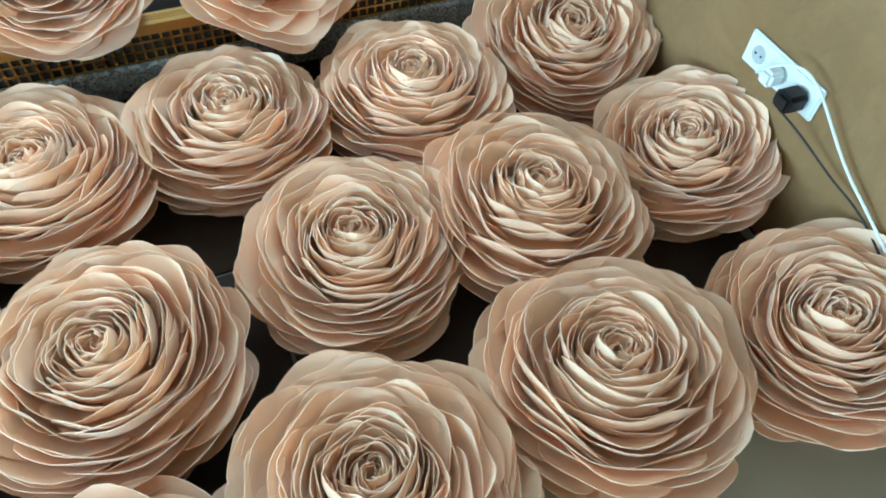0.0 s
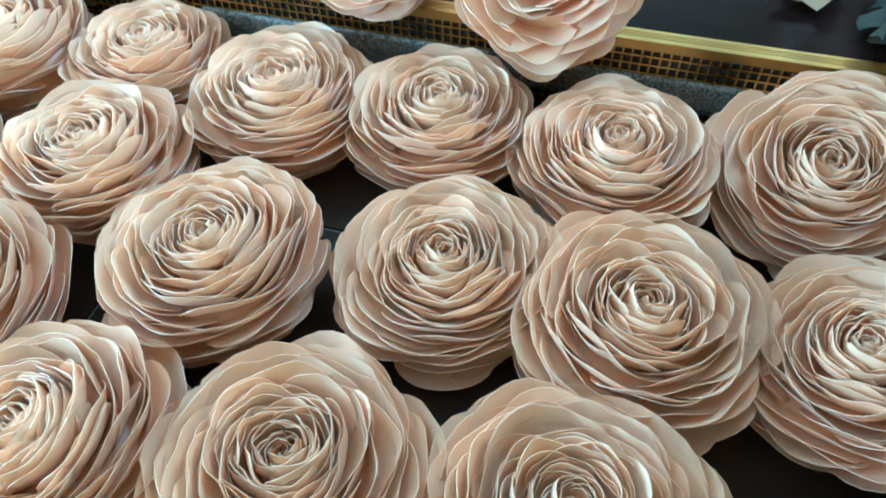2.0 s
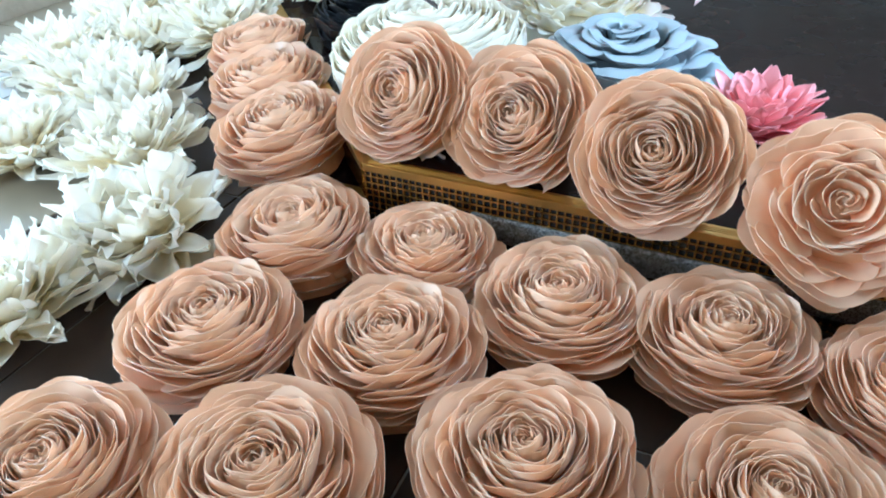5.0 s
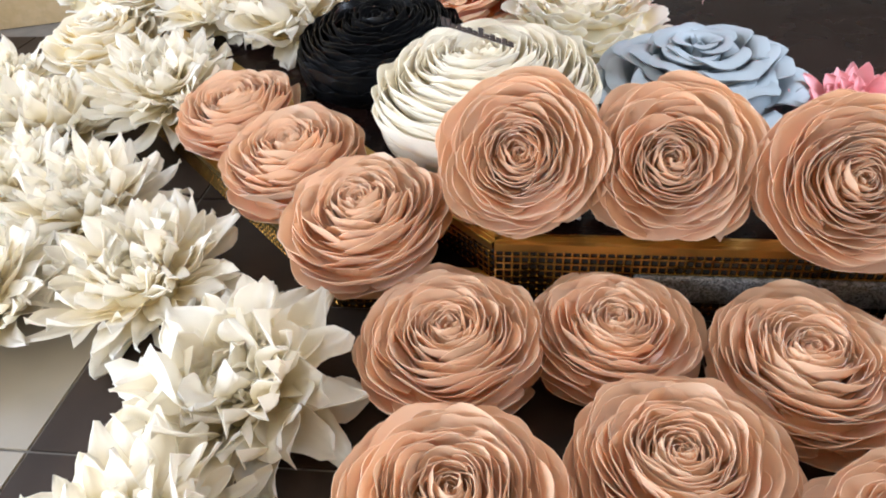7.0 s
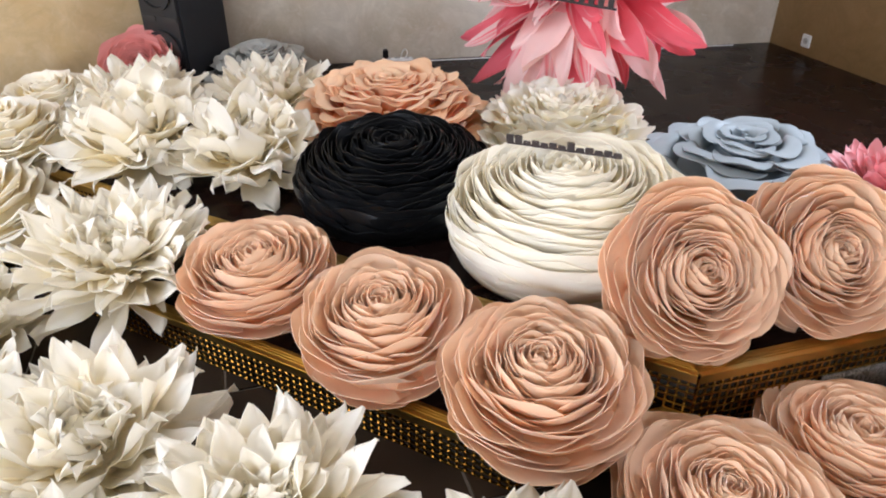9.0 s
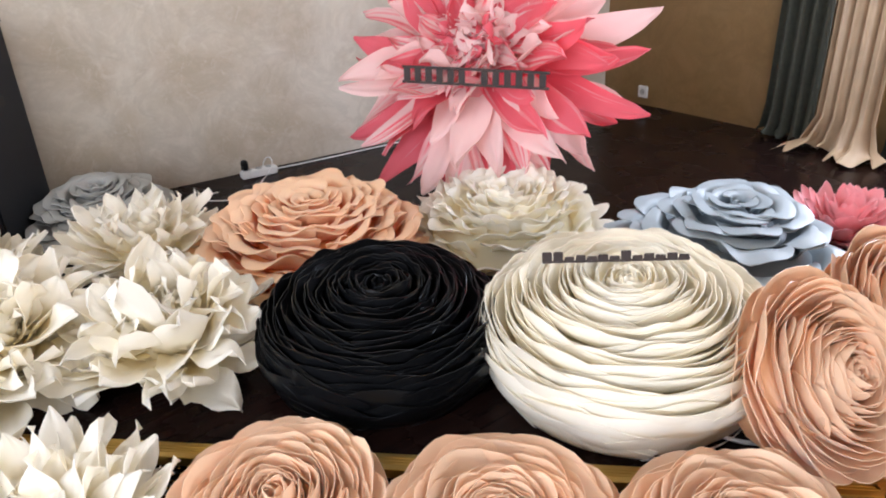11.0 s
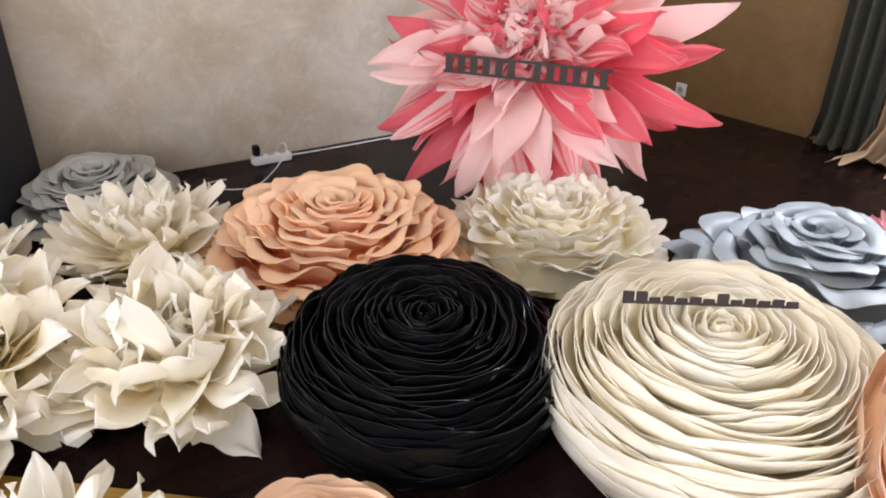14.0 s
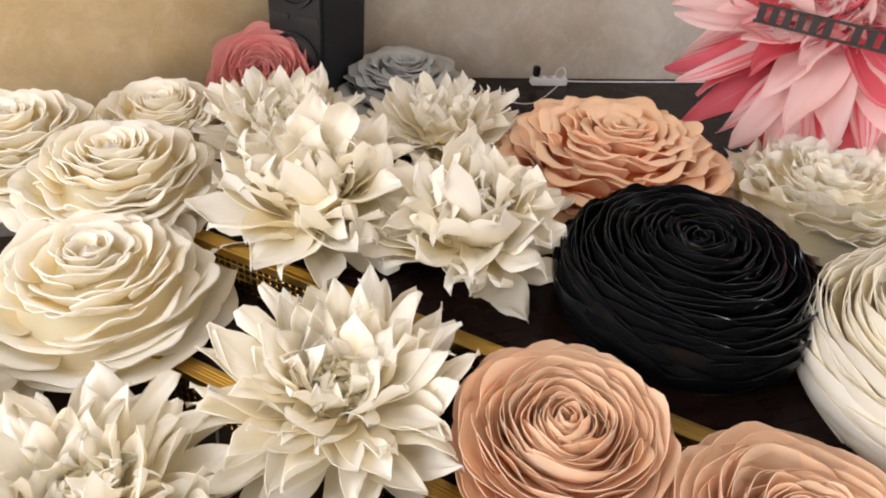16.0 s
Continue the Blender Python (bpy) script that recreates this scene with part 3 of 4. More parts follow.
def lattice(L, z0, z1, m, apart, pitch=0.0255):
    """Square gold lattice on a dark backing, along local x from 0 to L, facing local -y."""
    bar = 0.006
    n = int(L / pitch) + 1
    nz = int(round((z1 - z0) / pitch))
    bk = boxes_mesh("riser_backing", [(0, L, 0.001, 0.011, z0, z1)], DARKB, stage, "dark riser backing")
    bk.matrix_basis = m
    if apart:
        first = boxes_mesh("upright_bar", [(0, bar, -0.007, 0.0, z0, z1)], GOLDG, bk)
        for i in range(1, n):
            ob = new("upright_bar", first.data)
            ob.parent = bk
            ob.location = (i * pitch, 0, 0)
        for j in range(nz + 1):
            z = z0 + (z1 - z0) * j / nz
            boxes_mesh("level_bar", [(0, L, -0.010, -0.003, z - bar / 2, z + bar / 2)], GOLDG, bk)
    else:
        bx = [(i * pitch, i * pitch + bar, -0.007, 0.0, z0, z1) for i in range(n)]
        bx += [(0, L, -0.010, -0.003, z0 + (z1 - z0) * j / nz - bar / 2, z0 + (z1 - z0) * j / nz + bar / 2) for j in range(nz + 1)]
        tagged(boxes_mesh("lattice", bx, GOLDG, bk, "gold square lattice"), kind="stuff")


def nosing(L, z, m):
    """Gold edge strip: flat top with fine grooves, and a lip down the front."""
    bx = [(0, L, -0.012, 0.042, z, z + 0.004), (0, L, -0.0135, -0.0095, z - 0.024, z + 0.0025)]
    for y in (0.006, 0.016, 0.026):
        bx.append((0, L, y, y + 0.004, z + 0.004, z + 0.0055))
    ob = boxes_mesh("edge_strip", bx, GOLD, stage, "polished gold edge strip")
    ob.matrix_basis = m


def along(p, q):
    d = Vector(q) - Vector(p)
    return Matrix.Translation((p[0], p[1], 0)) @ Matrix.Rotation(math.atan2(d.y, d.x), 4, "Z"), d.length


for lat, (p, q, z0, z1) in enumerate((((0, 0), (XA(0), 0), 0.02, H2 - 0.022), ((st_l.x, st_l.y), (0, 0), H1, H2 - 0.022),
                     ((step_end.x, step_end.y), (step_front.x, step_front.y), 0.0, H1 - 0.022), ((step_front.x, 0), (0, 0), 0.0, H1 - 0.022))):
    m, L = along(p, q)
    lattice(L, z0, z1, m, lat != 2)
    nosing(L, z1 + 0.022 - 0.004, m)

# rounded silver damask strip at the foot of the front riser
v, f = [], []
xs = np.linspace(0.42, 2.25, 40)
ang = np.linspace(-90, 90, 9)
for i, x in enumerate(xs):
    for a in ang:
        v.append((x, -0.011 - 0.012 * math.cos(radians(a)) ** 0.5, 0.125 + 0.052 * math.sin(radians(a))))
n = len(ang)
for i in range(len(xs) - 1):
    for j in range(n - 1):
        f.append((i * n + j, (i + 1) * n + j, (i + 1) * n + j + 1, i * n + j + 1))
    f.append((i * n + n - 1, (i + 1) * n + n - 1, (i + 1) * n, i * n))
f.append(tuple(range(n)))
f.append(tuple((len(xs) - 1) * n + j for j in range(n))[::-1])
mesh_obj("damask_strip", v, f, DAMASK, stage, "silver-grey embossed damask strip")

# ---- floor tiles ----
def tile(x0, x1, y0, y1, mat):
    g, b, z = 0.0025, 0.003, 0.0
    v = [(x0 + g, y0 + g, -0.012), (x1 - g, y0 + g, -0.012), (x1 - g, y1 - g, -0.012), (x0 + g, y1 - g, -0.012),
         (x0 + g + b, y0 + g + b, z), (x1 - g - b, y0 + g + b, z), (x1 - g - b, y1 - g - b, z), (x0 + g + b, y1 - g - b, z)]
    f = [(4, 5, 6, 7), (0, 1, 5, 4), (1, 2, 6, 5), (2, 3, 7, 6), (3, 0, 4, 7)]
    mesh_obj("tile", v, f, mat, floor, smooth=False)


T = 0.62
for i in range(-6, 8):
    x0, x1 = -1.24 + i * T, -1.24 + (i + 1) * T
    if x0 > 2.2:
        continue
    x1 = min(x1, 2.4)
    if x1 < -3.9:
        continue
    for j in range(-5, 5):
        y0 = -0.63 + j * T
        y1 = y0 + T
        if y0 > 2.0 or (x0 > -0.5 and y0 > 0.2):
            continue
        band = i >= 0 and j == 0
        # Second row laid all dark, partly for the shade between the flower heads.
        shaded_row = i >= 0 and j == -1
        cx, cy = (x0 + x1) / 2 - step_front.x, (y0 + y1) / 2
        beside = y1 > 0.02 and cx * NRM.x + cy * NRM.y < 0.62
        tile(x0, x1, y0, y1, TILE_D if band or shaded_row or beside else TILE_L)

# ---- blush ranunculus ----
RAN = [ranunculus("ranunculus", 0.279, 0.245, BLUSH, 11 + i, "large blush-peach foam ranunculus head with many thin overlapping petals") for i in range(5)]
FLOOR_ROWS = [
    (0, 0.927, -0.874, 4, 200, 0, 1.0, 0), (1, 1.439, -0.771, 5, 250, 40, 0.94, 0), (2, 1.857, -0.8, 3, 300, 80, 1.0, 0),
    (3, 2.322, -0.794, 16, 190, 10, 0.93, 0.03), (4, 2.283, -1.344, 14, 180, 150, 0.93, 0.03), (0, 1.791, -1.266, 4, 100, 200, 1.0, 0),
    (1, 1.749, -0.327, 3, 250, 120, 0.98, 0), (2, 2.246, -0.248, 24, 252, 220, 1.0, 0.05), (3, 1.275, -0.284, 4, 270, 60, 0.96, 0),
    (4, 0.389, -1.149, 4, 270, 30, 1.0, 0), (0, -0.099, -0.289, 6, 250, 300, 1.0, 0), (2, 0.348, -0.222, 4, 260, 170, 0.9, 0),
    (1, 0.828, -0.315, 5, 260, 250, 0.98, 0), (3, 0.454, -0.658, 4, 250, 210, 0.97, 0), (4, -0.056, -0.791, 4, 270, 120, 1.0, 0),
    (2, 1.29, -1.307, 4, 90, 330, 1.0, 0), (3, 0.84, -1.38, 10, 180, 20, 1.0, 0), (0, -0.065, -1.33, 4, 270, 90, 1.0, 0),
]
spread(RAN, FLOOR_ROWS, "blush ranunculus heads on the floor", 0.0)
EDGE_ROWS = [
    (1, 0.09, 0.305, 52, 262, 15, 0.97, 0.092), (2, 0.53, 0.29, 50, 262, 75, 0.97, 0.079), (4, 0.993, 0.175, 52, 265, 140, 0.94, 0.101),
]
spread(RAN, EDGE_ROWS, "blush ranunculus heads leaning on the stage edge", H2)
place(ruffled_ranunculus("ranunculus", 0.275, 0.245, BLUSH, 31, "blush-peach foam ranunculus with ruffled wavy petals leaning on the stage edge"), put(None, 1.487, 0.079, H2 + 0.086, 48, 265, 230, 0.93))
STEP_ROWS = [
    (3, -0.397, 0.113, 11, 240, 100, 1.03, 0), (0, -0.737, 0.479, 10, 235, 160, 1.01, 0), (4, -1.077, 0.864, 9, 235, 240, 0.98, -0.005),
]
spread(RAN, STEP_ROWS, "blush ranunculus heads on the side step", H1)

# ---- heads on the stage ----
place(globe_flower("globe_ranunculus", 0.357, 0.283, BLACKP, 41, "huge matt black foam ranunculus globe on the dark stage"), put(None, -0.535, 1.23, H2, 6, 240, 0))
place(globe_flower("globe_ranunculus", 0.392, 0.345, IVORY, 42, "huge ivory foam ranunculus globe with layered ruffled petals"), put(None, -0.055, 0.705, H2, 6, 225, 50))
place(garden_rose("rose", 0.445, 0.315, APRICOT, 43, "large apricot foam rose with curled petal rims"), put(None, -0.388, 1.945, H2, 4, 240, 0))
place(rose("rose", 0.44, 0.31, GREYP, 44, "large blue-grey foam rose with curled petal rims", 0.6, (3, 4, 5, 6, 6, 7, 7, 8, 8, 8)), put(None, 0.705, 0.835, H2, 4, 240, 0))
place(rose("rose", 0.33, 0.235, STONE, 45, "stone-grey foam rose beside the loudspeaker"), put(None, -0.925, 2.95, H2, 8, 240, 0))
place(peony("peony", 0.45, 0.27, WHITEP, 46, "creamy white foam peony with ruffled petals"), put(None, 0.33, 1.60, H2, 4, 230, 0))
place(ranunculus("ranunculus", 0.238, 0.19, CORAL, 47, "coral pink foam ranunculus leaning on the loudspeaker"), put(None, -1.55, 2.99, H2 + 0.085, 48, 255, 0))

# ---- white dahlias ----
W_A = [(13, 5, 0.98, 0.08), (16, 11, 1.0, 0.12), (18, 19, 0.98, 0.15), (18, 28, 0.93, 0.18), (18, 37, 0.83, 0.22), (16, 45, 0.70, 0.26), (14, 53, 0.55, 0.30), (12, 61, 0.40, 0.34)]
W_B = [(11, 6, 1.0, 0.10), (13, 14, 1.0, 0.13), (15, 24, 0.98, 0.16), (15, 34, 0.93, 0.19), (14, 44, 0.82, 0.23), (12, 53, 0.66, 0.27), (11, 62, 0.46, 0.32)]
DAH = [dahlia("dahlia", 0.36, CREAM, 61 + i, "creamy white foam dahlia head with pointed cupped petals", W_A, 0.15, wav=3.0, scoop=(0.0, 0.42), cup=0.34, fluff=13, jit=12, twist=18, flat=0.84, point=3.8, heart_mat=HEARTY) for i in range(3)]
DAH.append(dahlia("dahlia", 0.36, CREAM, 66, "creamy white foam dahlia with broad wavy petals", W_B, 0.20, wav=4.4, twist=24, scoop=(-0.15, 0.5), jit=14, fluff=13, cup=0.30, flat=0.90, point=4.4, heart_mat=HEARTY))
WROSE = [rose("rose", 0.36, 0.26, CREAM, 71 + i, "creamy white foam rose with soft rounded petals", 0.25) for i in range(2)]
spread(DAH, [(3, -0.655, -0.46, 10, 230, 0, 0.98, 0), (1, -1.15, -0.01, 10, 240, 40, 1.0, 0), (2, -1.57, 0.385, 8, 240, 80, 1.0, 0), (0, -0.78, -0.94, 6, 200, 150, 0.95, 0),
             (1, -2.13, 1.07, 8, 250, 200, 1.0, 0), (2, -1.66, -0.14, 8, 220, 260, 0.95, 0), (0, -1.99, 0.52, 8, 240, 320, 0.95, 0), (2, -2.45, 0.75, 6, 240, 20, 1.0, 0), (1, -2.62, 1.40, 6, 240, 70, 1.0, 0)], "creamy white flower heads on the floor", 0.0)
spread(DAH, [(0, -1.55, 1.16, 12, 240, 260, 1.0, 0)], "creamy white flower heads on the side step", H1)
spread(DAH, [(3, -1.06, 1.62, 6, 245, 10, 0.97, 0.01), (2, -0.92, 2.36, 6, 240, 130, 0.95, 0), (3, -1.49, 1.88, 10, 240, 180, 1.05, 0), (1, -1.54, 2.46, 10, 250, 20, 0.97, 0)], "creamy white flower heads on the stage", H2)
spread(WROSE, [(0, -2.14, 1.74, 8, 250, 0, 1.0, 0)], "creamy white roses", H1)
spread(WROSE, [(1, -2.10, 2.15, 8, 250, 60, 0.95, 0), (0, -2.45, 2.45, 8, 250, 120, 0.95, 0), (1, -1.98, 2.62, 10, 250, 200, 0.85, 0)], "creamy white roses", H2)

# ---- giant pink dahlia ----
W_P = [(9, -32, 0.96, 0.02, 1.9), (12, -36, 0.96, 0.05), (15, -20, 1.0, 0.09), (17, -5, 1.0, 0.13), (18, 9, 0.92, 0.17, 1.1), (17, 22, 0.80, 0.21, 1.2), (16, 34, 0.67, 0.24, 1.3), (14, 46, 0.54, 0.26, 1.35), (12, 57, 0.43, 0.28, 1.3), (10, 70, 0.32, 0.30), (7, 80, 0.25, 0.31)]
place(dahlia("giant_dahlia", 0.68, PINK, 81, "giant pink and white streaked foam dahlia standing upright on the stage", W_P, 0.115, cup=0.5, scoop=(-0.25, 0.35), wav=2.8, twist=42, fluff=14, jit=17, flat=0.63), put(None, 0.635, 2.07, 0.905, 56, 211, 0))
CAN = dahlia("small_dahlia", 0.24, CANDY, 85, "small candy pink foam dahlia", W_A, 0.2)
spread([CAN], [(0, 1.24, 0.66, 5, 240, 0, 1.0, 0)], "candy pink heads", H2)


# ---- signs in the flowers ----
WOODD = plain_mat("dark_stained_wood", (0.030, 0.018, 0.014), 0.6)


def letter_sign(name, p, q, h, words, label, rails=True, depth=0.006):
    """A cut-out sign from p to q: plain bars in place of letters, between two rails."""
    p, q = Vector(p), Vector(q)
    L = (q - p).length
    root = new(name)
    n = sum(words) + len(words) - 1
    w = L / n
    x = 0
    if rails:
        for z in (0, h - 0.010):
            boxes_mesh("rail", [(0, L, 0, depth, z, z + 0.010)], WOODD, root)
    for i, k in enumerate(words):
        for j in range(k):
            z0, z1 = (0.011, h - 0.011) if rails else (h * 0.1 * (j % 3 == 2), h * (0.9 if j in (0, 1, 7) else 0.62 if j % 2 else 0.5))
            bm = bmesh.new()
            add_box(bm, x + w * (0.16 if rails else 0.04), x + w * (0.72 if rails else 0.93), 0, depth, z0, z1)
            if not rails:
                bmesh.ops.bevel(bm, geom=bm.edges[:], offset=0.002, segments=2, affect="EDGES")
            part("bar", bm, WOODD, root)
            x += w
        x += w
    if not rails:
        bm = bmesh.new()
        add_box(bm, w * 0.8, L, 0.001, depth - 0.001, h * 0.02, h * 0.22)
        bmesh.ops.bevel(bm, geom=bm.edges[:], offset=0.002, segments=1, affect="EDGES")
        part("joining_bar", bm, WOODD, root)
    d = (q - p).normalized()
    up = Vector((0, 0, 1))
    n_ = d.cross(up).normalized()
    u2 = n_.cross(d) * -1 if n_.cross(d).z < 0 else n_.cross(d)
    m = Matrix((( d.x, -n_.x, u2.x, p.x), (d.y, -n_.y, u2.y, p.y), (d.z, -n_.z, u2.z, p.z), (0, 0, 0, 1)))
    root.matrix_basis = m
    return tagged(root, label, "sign")


letter_sign("word_sign", (0.18, 2.08, 0.892), (0.53, 1.57, 0.876), 0.072, (6, 6), "dark brown cut-out wooden word sign stuck in the pink dahlia")
letter_sign("script_sign", (-0.235, 0.855, 0.628), (0.038, 0.573, 0.650), 0.038, (13,), "small black cut-out script sign standing in the ivory ranunculus", rails=False, depth=0.005)


# ---- loudspeaker ----
def loudspeaker():
    W, D, Hh = 0.28, 0.35, 0.93
    root = new("loudspeaker")
    bevel_box("cabinet", (W, D, Hh), CABM, root, bevel=0.008)
    fr = bevel_box("front_baffle", (W - 0.012, 0.012, Hh - 0.02), BLACKPL, root, at=(0, -D / 2 - 0.004, 0.01), bevel=0.004)
    y = -D / 2 - 0.011
    for z, r in ((0.215, 0.125), (0.555, 0.115)):
        for nm, r0, depth, mt in (("cone_ring", r, 0.012, BLACKPL), ("cone", r * 0.82, 0.006, DARKB), ("dust_cap", r * 0.36, 0.016, CABM)):
            bm = bmesh.new()
            if nm == "cone_ring":
                for k in range(28):
                    a0, a1 = 6.28319 * k / 28, 6.28319 * (k + 1) / 28
                    ring = [[(rr * math.cos(a), yy, rr * math.sin(a)) for rr, yy in ((r0, 0), (r0, -depth), (r0 * 0.84, -depth), (r0 * 0.80, 0))] for a in (a0, a1)]
                    for e in range(3):
                        bm.faces.new([bm.verts.new(v) for v in (ring[0][e], ring[0][e + 1], ring[1][e + 1], ring[1][e])])
            else:
                bmesh.ops.create_cone(bm, cap_ends=True, segments=28, radius1=r0, radius2=r0 * (0.55 if nm == "cone" else 0.7), depth=depth)
                bmesh.ops.rotate(bm, verts=bm.verts[:], matrix=Matrix.Rotation(radians(90), 3, "X"))
            ob = part(nm, bm, mt, root)
            ob.location = (0, y - (0.0 if nm == "cone_ring" else depth / 2), z)
        bm = bmesh.new()
        for k in range(24):
            a0, a1 = 6.28319 * k / 24, 6.28319 * (k + 1) / 24
            bm.faces.new([bm.verts.new((rr * math.cos(a), 0, rr * math.sin(a))) for rr, a in ((r * 0.40, a0), (r * 0.44, a0), (r * 0.44, a1), (r * 0.40, a1))])
        ob = part("trim_ring", bm, plain_mat("dull_silver", (0.35, 0.35, 0.36), 0.35, 1.0), root, "dull silver trim ring")
        ob.location = (0, y - 0.0145, z)
    for x in (-0.075, 0.075):
        bevel_box("bass_port", (0.10, 0.008, 0.03), DARKB, root, at=(x, y, 0.385), bevel=0.003)
        bm = bmesh.new()
        bmesh.ops.create_cone(bm, cap_ends=True, segments=20, radius1=0.034, radius2=0.012, depth=0.03)
        bmesh.ops.rotate(bm, verts=bm.verts[:], matrix=Matrix.Rotation(radians(90), 3, "X"))
        ob = part("tweeter", bm, plain_mat("red_metal", (0.45, 0.03, 0.03), 0.3, 0.8), root, "small dark red tweeter cone")
        ob.location = (x, y - 0.006, 0.755)
    panel = bevel_box("control_panel", (0.235, 0.01, 0.085), plain_mat("panel_grey", (0.10, 0.10, 0.09), 0.35, 0.6), root, "control panel with small red lights", at=(0, y, 0.825), bevel=0.003)
    red, nt, b = mat_base("red_light")
    b.inputs["Base Color"].default_value = (0.5, 0.02, 0.02, 1)
    b.inputs["Emission Color"].default_value = (1, 0.03, 0.05, 1)
    b.inputs["Emission Strength"].default_value = 5
    for x, z in ((0.05, 0.055), (0.0, 0.03)):
        bevel_box("indicator", (0.022, 0.004, 0.012), red, panel, "glowing red digit", at=(x, -0.006, z), bevel=0.001)
    for x in (-0.09, -0.06, -0.03, 0.085):
        bevel_box("knob", (0.014, 0.012, 0.014), BLACKPL, panel, at=(x, -0.008, 0.022), bevel=0.004)
    bevel_box("side_grip", (0.006, 0.07, 0.04), DARKB, root, at=(W / 2 + 0.001, 0.02, 0.60), bevel=0.002)
    for x in (-1, 1):
        for yy in (-1, 1):
            bevel_box("corner_cap", (0.035, 0.035, 0.02), plain_mat("corner_metal", (0.4, 0.4, 0.4), 0.3, 1.0) if yy < 0 else BLACKPL, root, at=(x * (W / 2 - 0.014), yy * (D / 2 - 0.014), Hh - 0.014), bevel=0.004)
    tube("carry_handle", [(-0.08, 0, Hh), (-0.08, 0, Hh + 0.025), (0.08, 0, Hh + 0.025), (0.08, 0, Hh)], 0.007, BLACKPL, root)
    return tagged(root, "tall black loudspeaker with two cones and red control lights", "loudspeaker")


spk = loudspeaker()
spk.matrix_basis = Matrix.Translation((-1.305, 3.09, H2)) @ Matrix.Rotation(radians(-42), 4, "Z")


# ---- curtains ----
def drape(name, path, folds, amp, z0, z1, mat, label, flare, seed, pool=0.10):
    """A hanging cloth along a line in plan, in folds, spreading into a puddle on the floor."""
    rng = np.random.default_rng(seed)
    nu, nv = 12 * folds + 1, 22
    p, q = np.array(path[0], float), np.array(path[1], float)
    d = (q - p) / np.linalg.norm(q - p)
    nrm = np.array([-d[1], d[0]])
    u = np.linspace(0, 1, nu)
    ph = rng.uniform(0, 6.28, 3)
    P = np.zeros((nu, nv, 3))
    for j in range(nv):
        g = j / (nv - 1)
        low = max(0.0, 1 - g / 0.10)
        f = amp * (1 + 0.5 * low) * (np.sin(2 * np.pi * folds * u + 0.5 * np.sin(5 * u + ph[0])) + 0.35 * np.sin(4 * np.pi * folds * u + ph[1] + 1.5 * low))
        wid = 1 + 0.45 * flare * low ** 1.5
        base = p[None] + (q - p)[None] * (0.5 + (u - 0.5) * wid)[:, None]
        out = f + flare * pool * low ** 2 * (1.3 + np.sin(9 * u + ph[2]))
        P[:, j, :2] = base + nrm[None] * out[:, None]
        P[:, j, 2] = z0 + 0.006 + (z1 - z0) * max(0.0, (g - 0.03)) / 0.97 + low ** 2 * 0.030 * (1 + np.sin(2 * np.pi * folds * 1.5 * u + ph[0])) * (1 - 0.4 * low)
    V, F_, UV = sheet_solid(P, 0.003)
    root = new(name)
    mesh_obj("cloth", V, F_, mat, root, uvs=UV)
    return tagged(root, label, "curtain")


drape("curtain", ((2.44, 1.37), (2.47, 1.66)), 4, 0.03, H2, 3.05, GREENCL, "dark green floor-length curtain beside the window", 0.4, 1, 0.05)
drape("curtain", ((2.36, 1.01), (2.40, 1.33)), 5, 0.03, H2, 3.05, CREAMCL, "cream satin curtain puddling on the stage floor", 1.5, 2, 0.06)
drape("curtain", ((2.39, 0.84), (2.41, 0.98)), 2, 0.02, H2, 3.05, GREENCL, "narrow dark green curtain panel beside the window", 0.3, 5, 0.05)
drape("curtain", ((2.36, 0.10), (2.40, 0.34)), 4, 0.03, H2, 3.05, GREENCL, "dark green floor-length curtain beside the window", 0.4, 3, 0.05)
drape("curtain", ((2.24, 0.26), (2.29, 0.52)), 4, 0.03, H2, 3.05, CREAMCL, "cream satin curtain puddling on the stage floor", 0.9, 4, 0.06)


# ---- sockets, strip and cables ----
def socket_plate(n, m, label):
    root = new("wall_socket")
    bevel_box("plate", (0.081 * n, 0.012, 0.082), WHITEPL, root, bevel=0.004)
    for i in range(n):
        x = (i - (n - 1) / 2) * 0.076
        bm = bmesh.new()
        bmesh.ops.create_cone(bm, cap_ends=True, segments=20, radius1=0.022, radius2=0.020, depth=0.004)
        bmesh.ops.rotate(bm, verts=bm.verts[:], matrix=Matrix.Rotation(radians(90), 3, "X"))
        ob = part("socket_well", bm, plain_mat("socket_grey", (0.45, 0.45, 0.43), 0.5), root)
        ob.location = (x, -0.007, 0.041)
        for dx in (-0.009, 0.009):
            b2 = bevel_box("pin_hole", (0.005, 0.003, 0.005), BLACKPL, root, at=(x + dx, -0.0095, 0.039), bevel=0.001)
    root.matrix_basis = m
    return tagged(root, label, "wall socket")


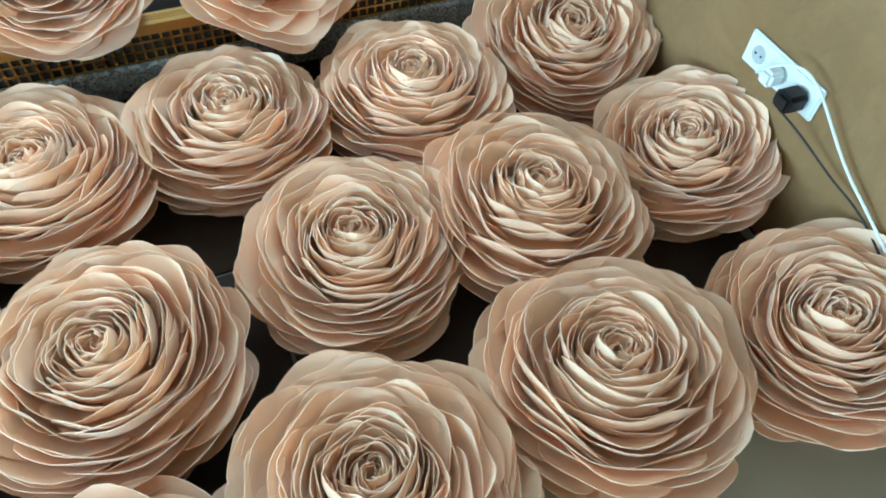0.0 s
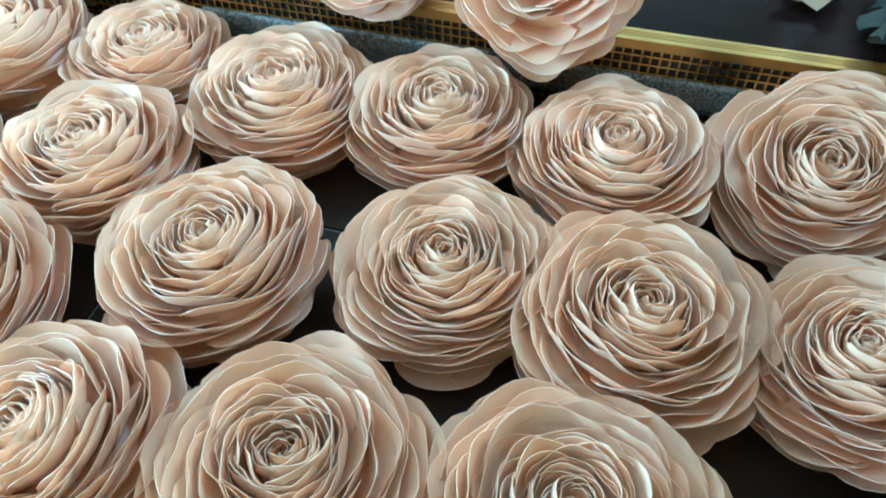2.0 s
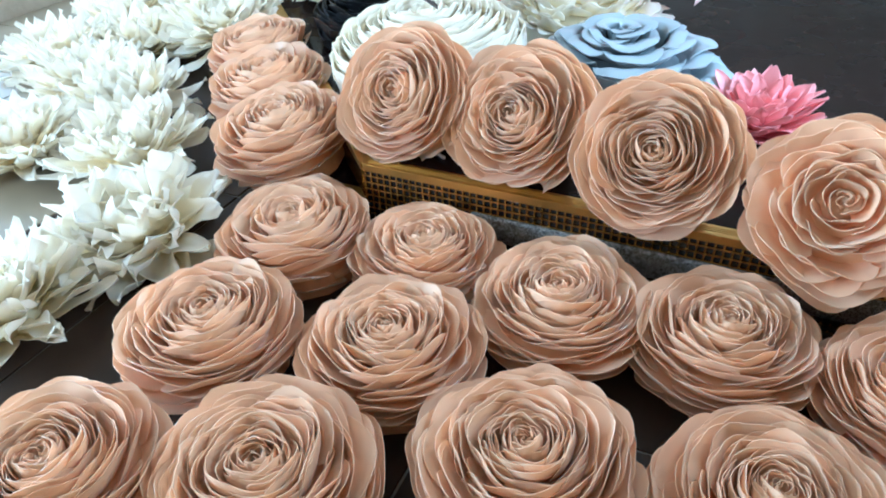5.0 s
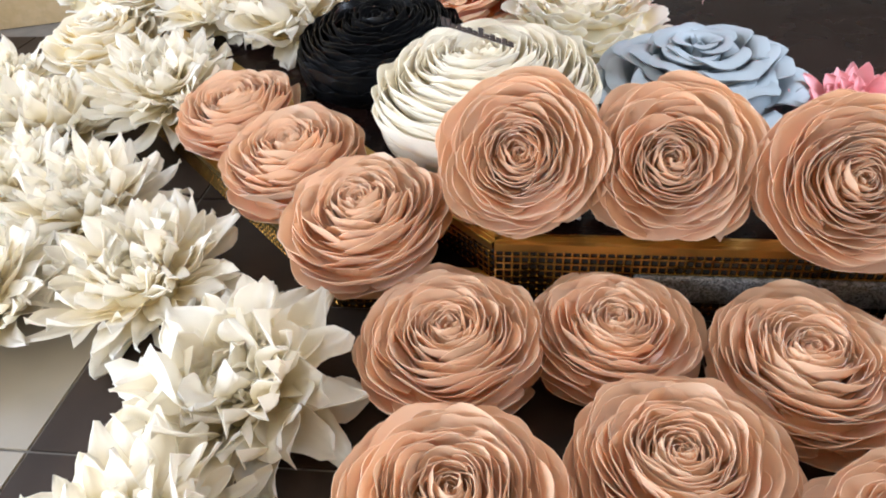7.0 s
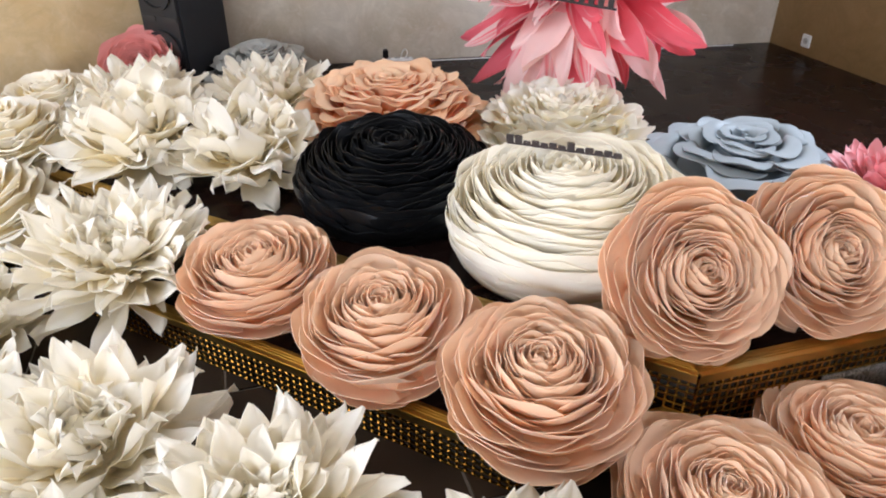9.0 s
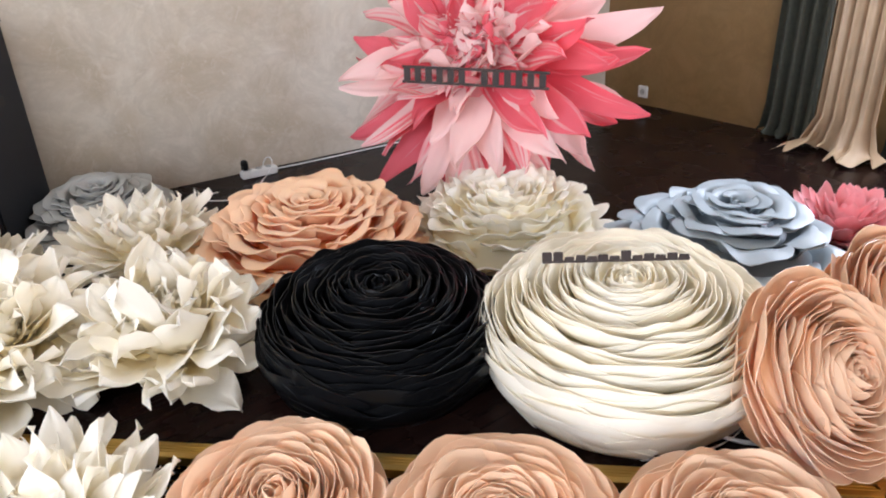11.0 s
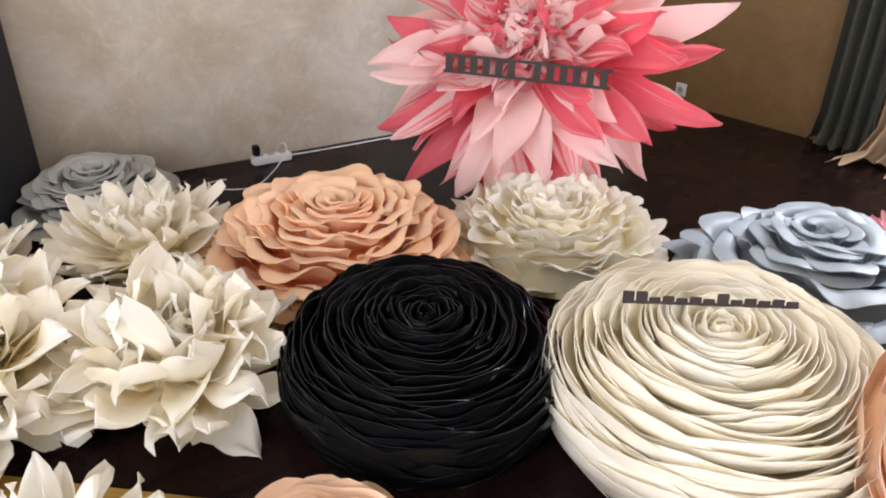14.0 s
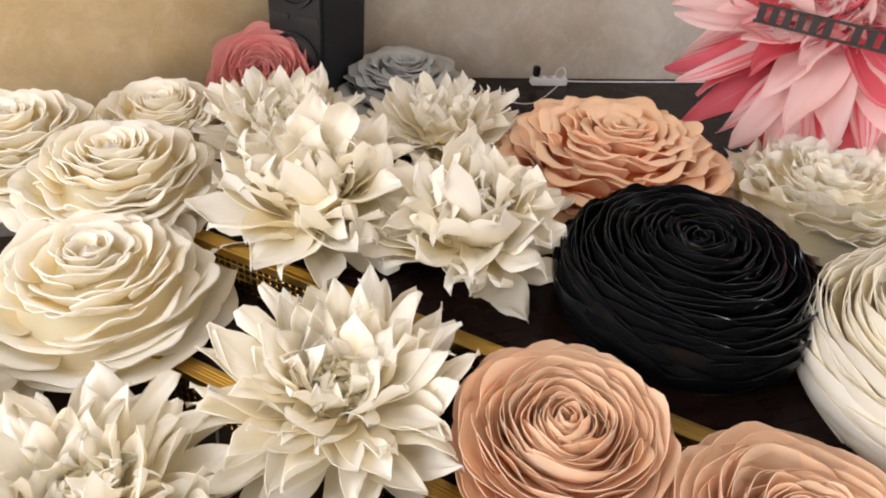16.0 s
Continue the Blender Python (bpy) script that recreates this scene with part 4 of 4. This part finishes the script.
WALLM = Matrix.Rotation(radians(-90 - 2.7), 4, "Z")
s1 = socket_plate(3, Matrix.Translation((XA(-0.85) - 0.007, -0.85, 0.352)) @ WALLM, "white triple wall socket with two plugs in it")
bevel_box("plug", (0.040, 0.045, 0.040), WHITEPL, s1, "white plug", at=(0.0, -0.030, 0.022), bevel=0.008)
bevel_box("adaptor", (0.050, 0.060, 0.045), BLACKPL, s1, "black charger", at=(0.078, -0.038, 0.016), bevel=0.009)
socket_plate(1, Matrix.Translation((XA(2.62) - 0.007, 2.62, 0.33)) @ WALLM, "small white wall socket low on the tan wall")
xw = XA(-1.0)
tagged(tube("white_cable", [(xw - 0.06, -0.83, 0.40), (xw - 0.075, -0.86, 0.44), (xw - 0.05, -0.90, 0.475), (xw - 0.04, -0.96, 0.465), (xw - 0.035, -1.04, 0.40), (xw - 0.035, -1.13, 0.335), (xw - 0.03, -1.27, 0.28), (xw - 0.03, -1.6, 0.08), (xw - 0.03, -1.9, 0.006)], 0.0034, WHITEPL), "thin white cable hanging from the wall socket", "cable")
tagged(tube("black_cable", [(xw - 0.07, -0.93, 0.375), (xw - 0.05, -0.97, 0.355), (xw - 0.04, -1.05, 0.325), (xw - 0.035, -1.12, 0.303), (xw - 0.035, -1.22, 0.297), (xw - 0.03, -1.4, 0.17), (xw - 0.03, -1.8, 0.006)], 0.0025, BLACKPL), "thin black cable hanging from the wall socket", "cable")


def power_strip():
    root = new("power_strip")
    bevel_box("body", (0.20, 0.052, 0.042), WHITEPL, root, bevel=0.006)
    for i in range(3):
        bm = bmesh.new()
        bmesh.ops.create_cone(bm, cap_ends=True, segments=18, radius1=0.019, radius2=0.018, depth=0.003)
        ob = part("outlet", bm, plain_mat("outlet_grey", (0.4, 0.4, 0.39), 0.5), root)
        ob.location = ((i - 1) * 0.058, 0, 0.0433)
    bevel_box("plug", (0.034, 0.034, 0.055), BLACKPL, root, "black plug", at=(-0.074, 0, 0.045), bevel=0.006)
    return tagged(root, "white power strip with a black plug on the stage floor", "power strip")


ps = power_strip()
ps.matrix_basis = Matrix.Translation((-0.08, 3.14, H2)) @ Matrix.Rotation(radians(-6), 4, "Z")
zc = H2 + 0.005
tagged(tube("white_cable", [(0.02, 3.13, H2 + 0.02), (0.15, 3.15, zc), (0.5, 3.12, zc), (1.0, 3.08, zc), (1.6, 3.03, zc), (2.3, 2.96, zc)], 0.004, WHITEPL), "white mains cable along the foot of the wall", "cable")
tagged(tube("thin_cable", [(-0.06, 3.13, H2 + 0.045), (-0.05, 3.10, H2 + 0.13), (0.0, 3.04, H2 + 0.10), (-0.15, 2.98, zc), (-0.28, 2.86, zc), (-0.36, 2.86, zc), (-0.50, 2.99, zc), (-0.46, 3.05, zc), (-0.36, 3.03, zc)], 0.003, WHITEPL), "thin white charging cable looped on the stage", "cable")
tagged(tube("white_cable", [(0.0, 0.62, zc), (-0.10, 0.46, zc), (-0.115, 0.36, zc), (-0.09, 0.27, zc), (0.05, 0.20, zc), (0.20, 0.16, zc), (0.26, 0.12, zc)], 0.006, WHITEPL), "white cable lying under the flowers", "cable")
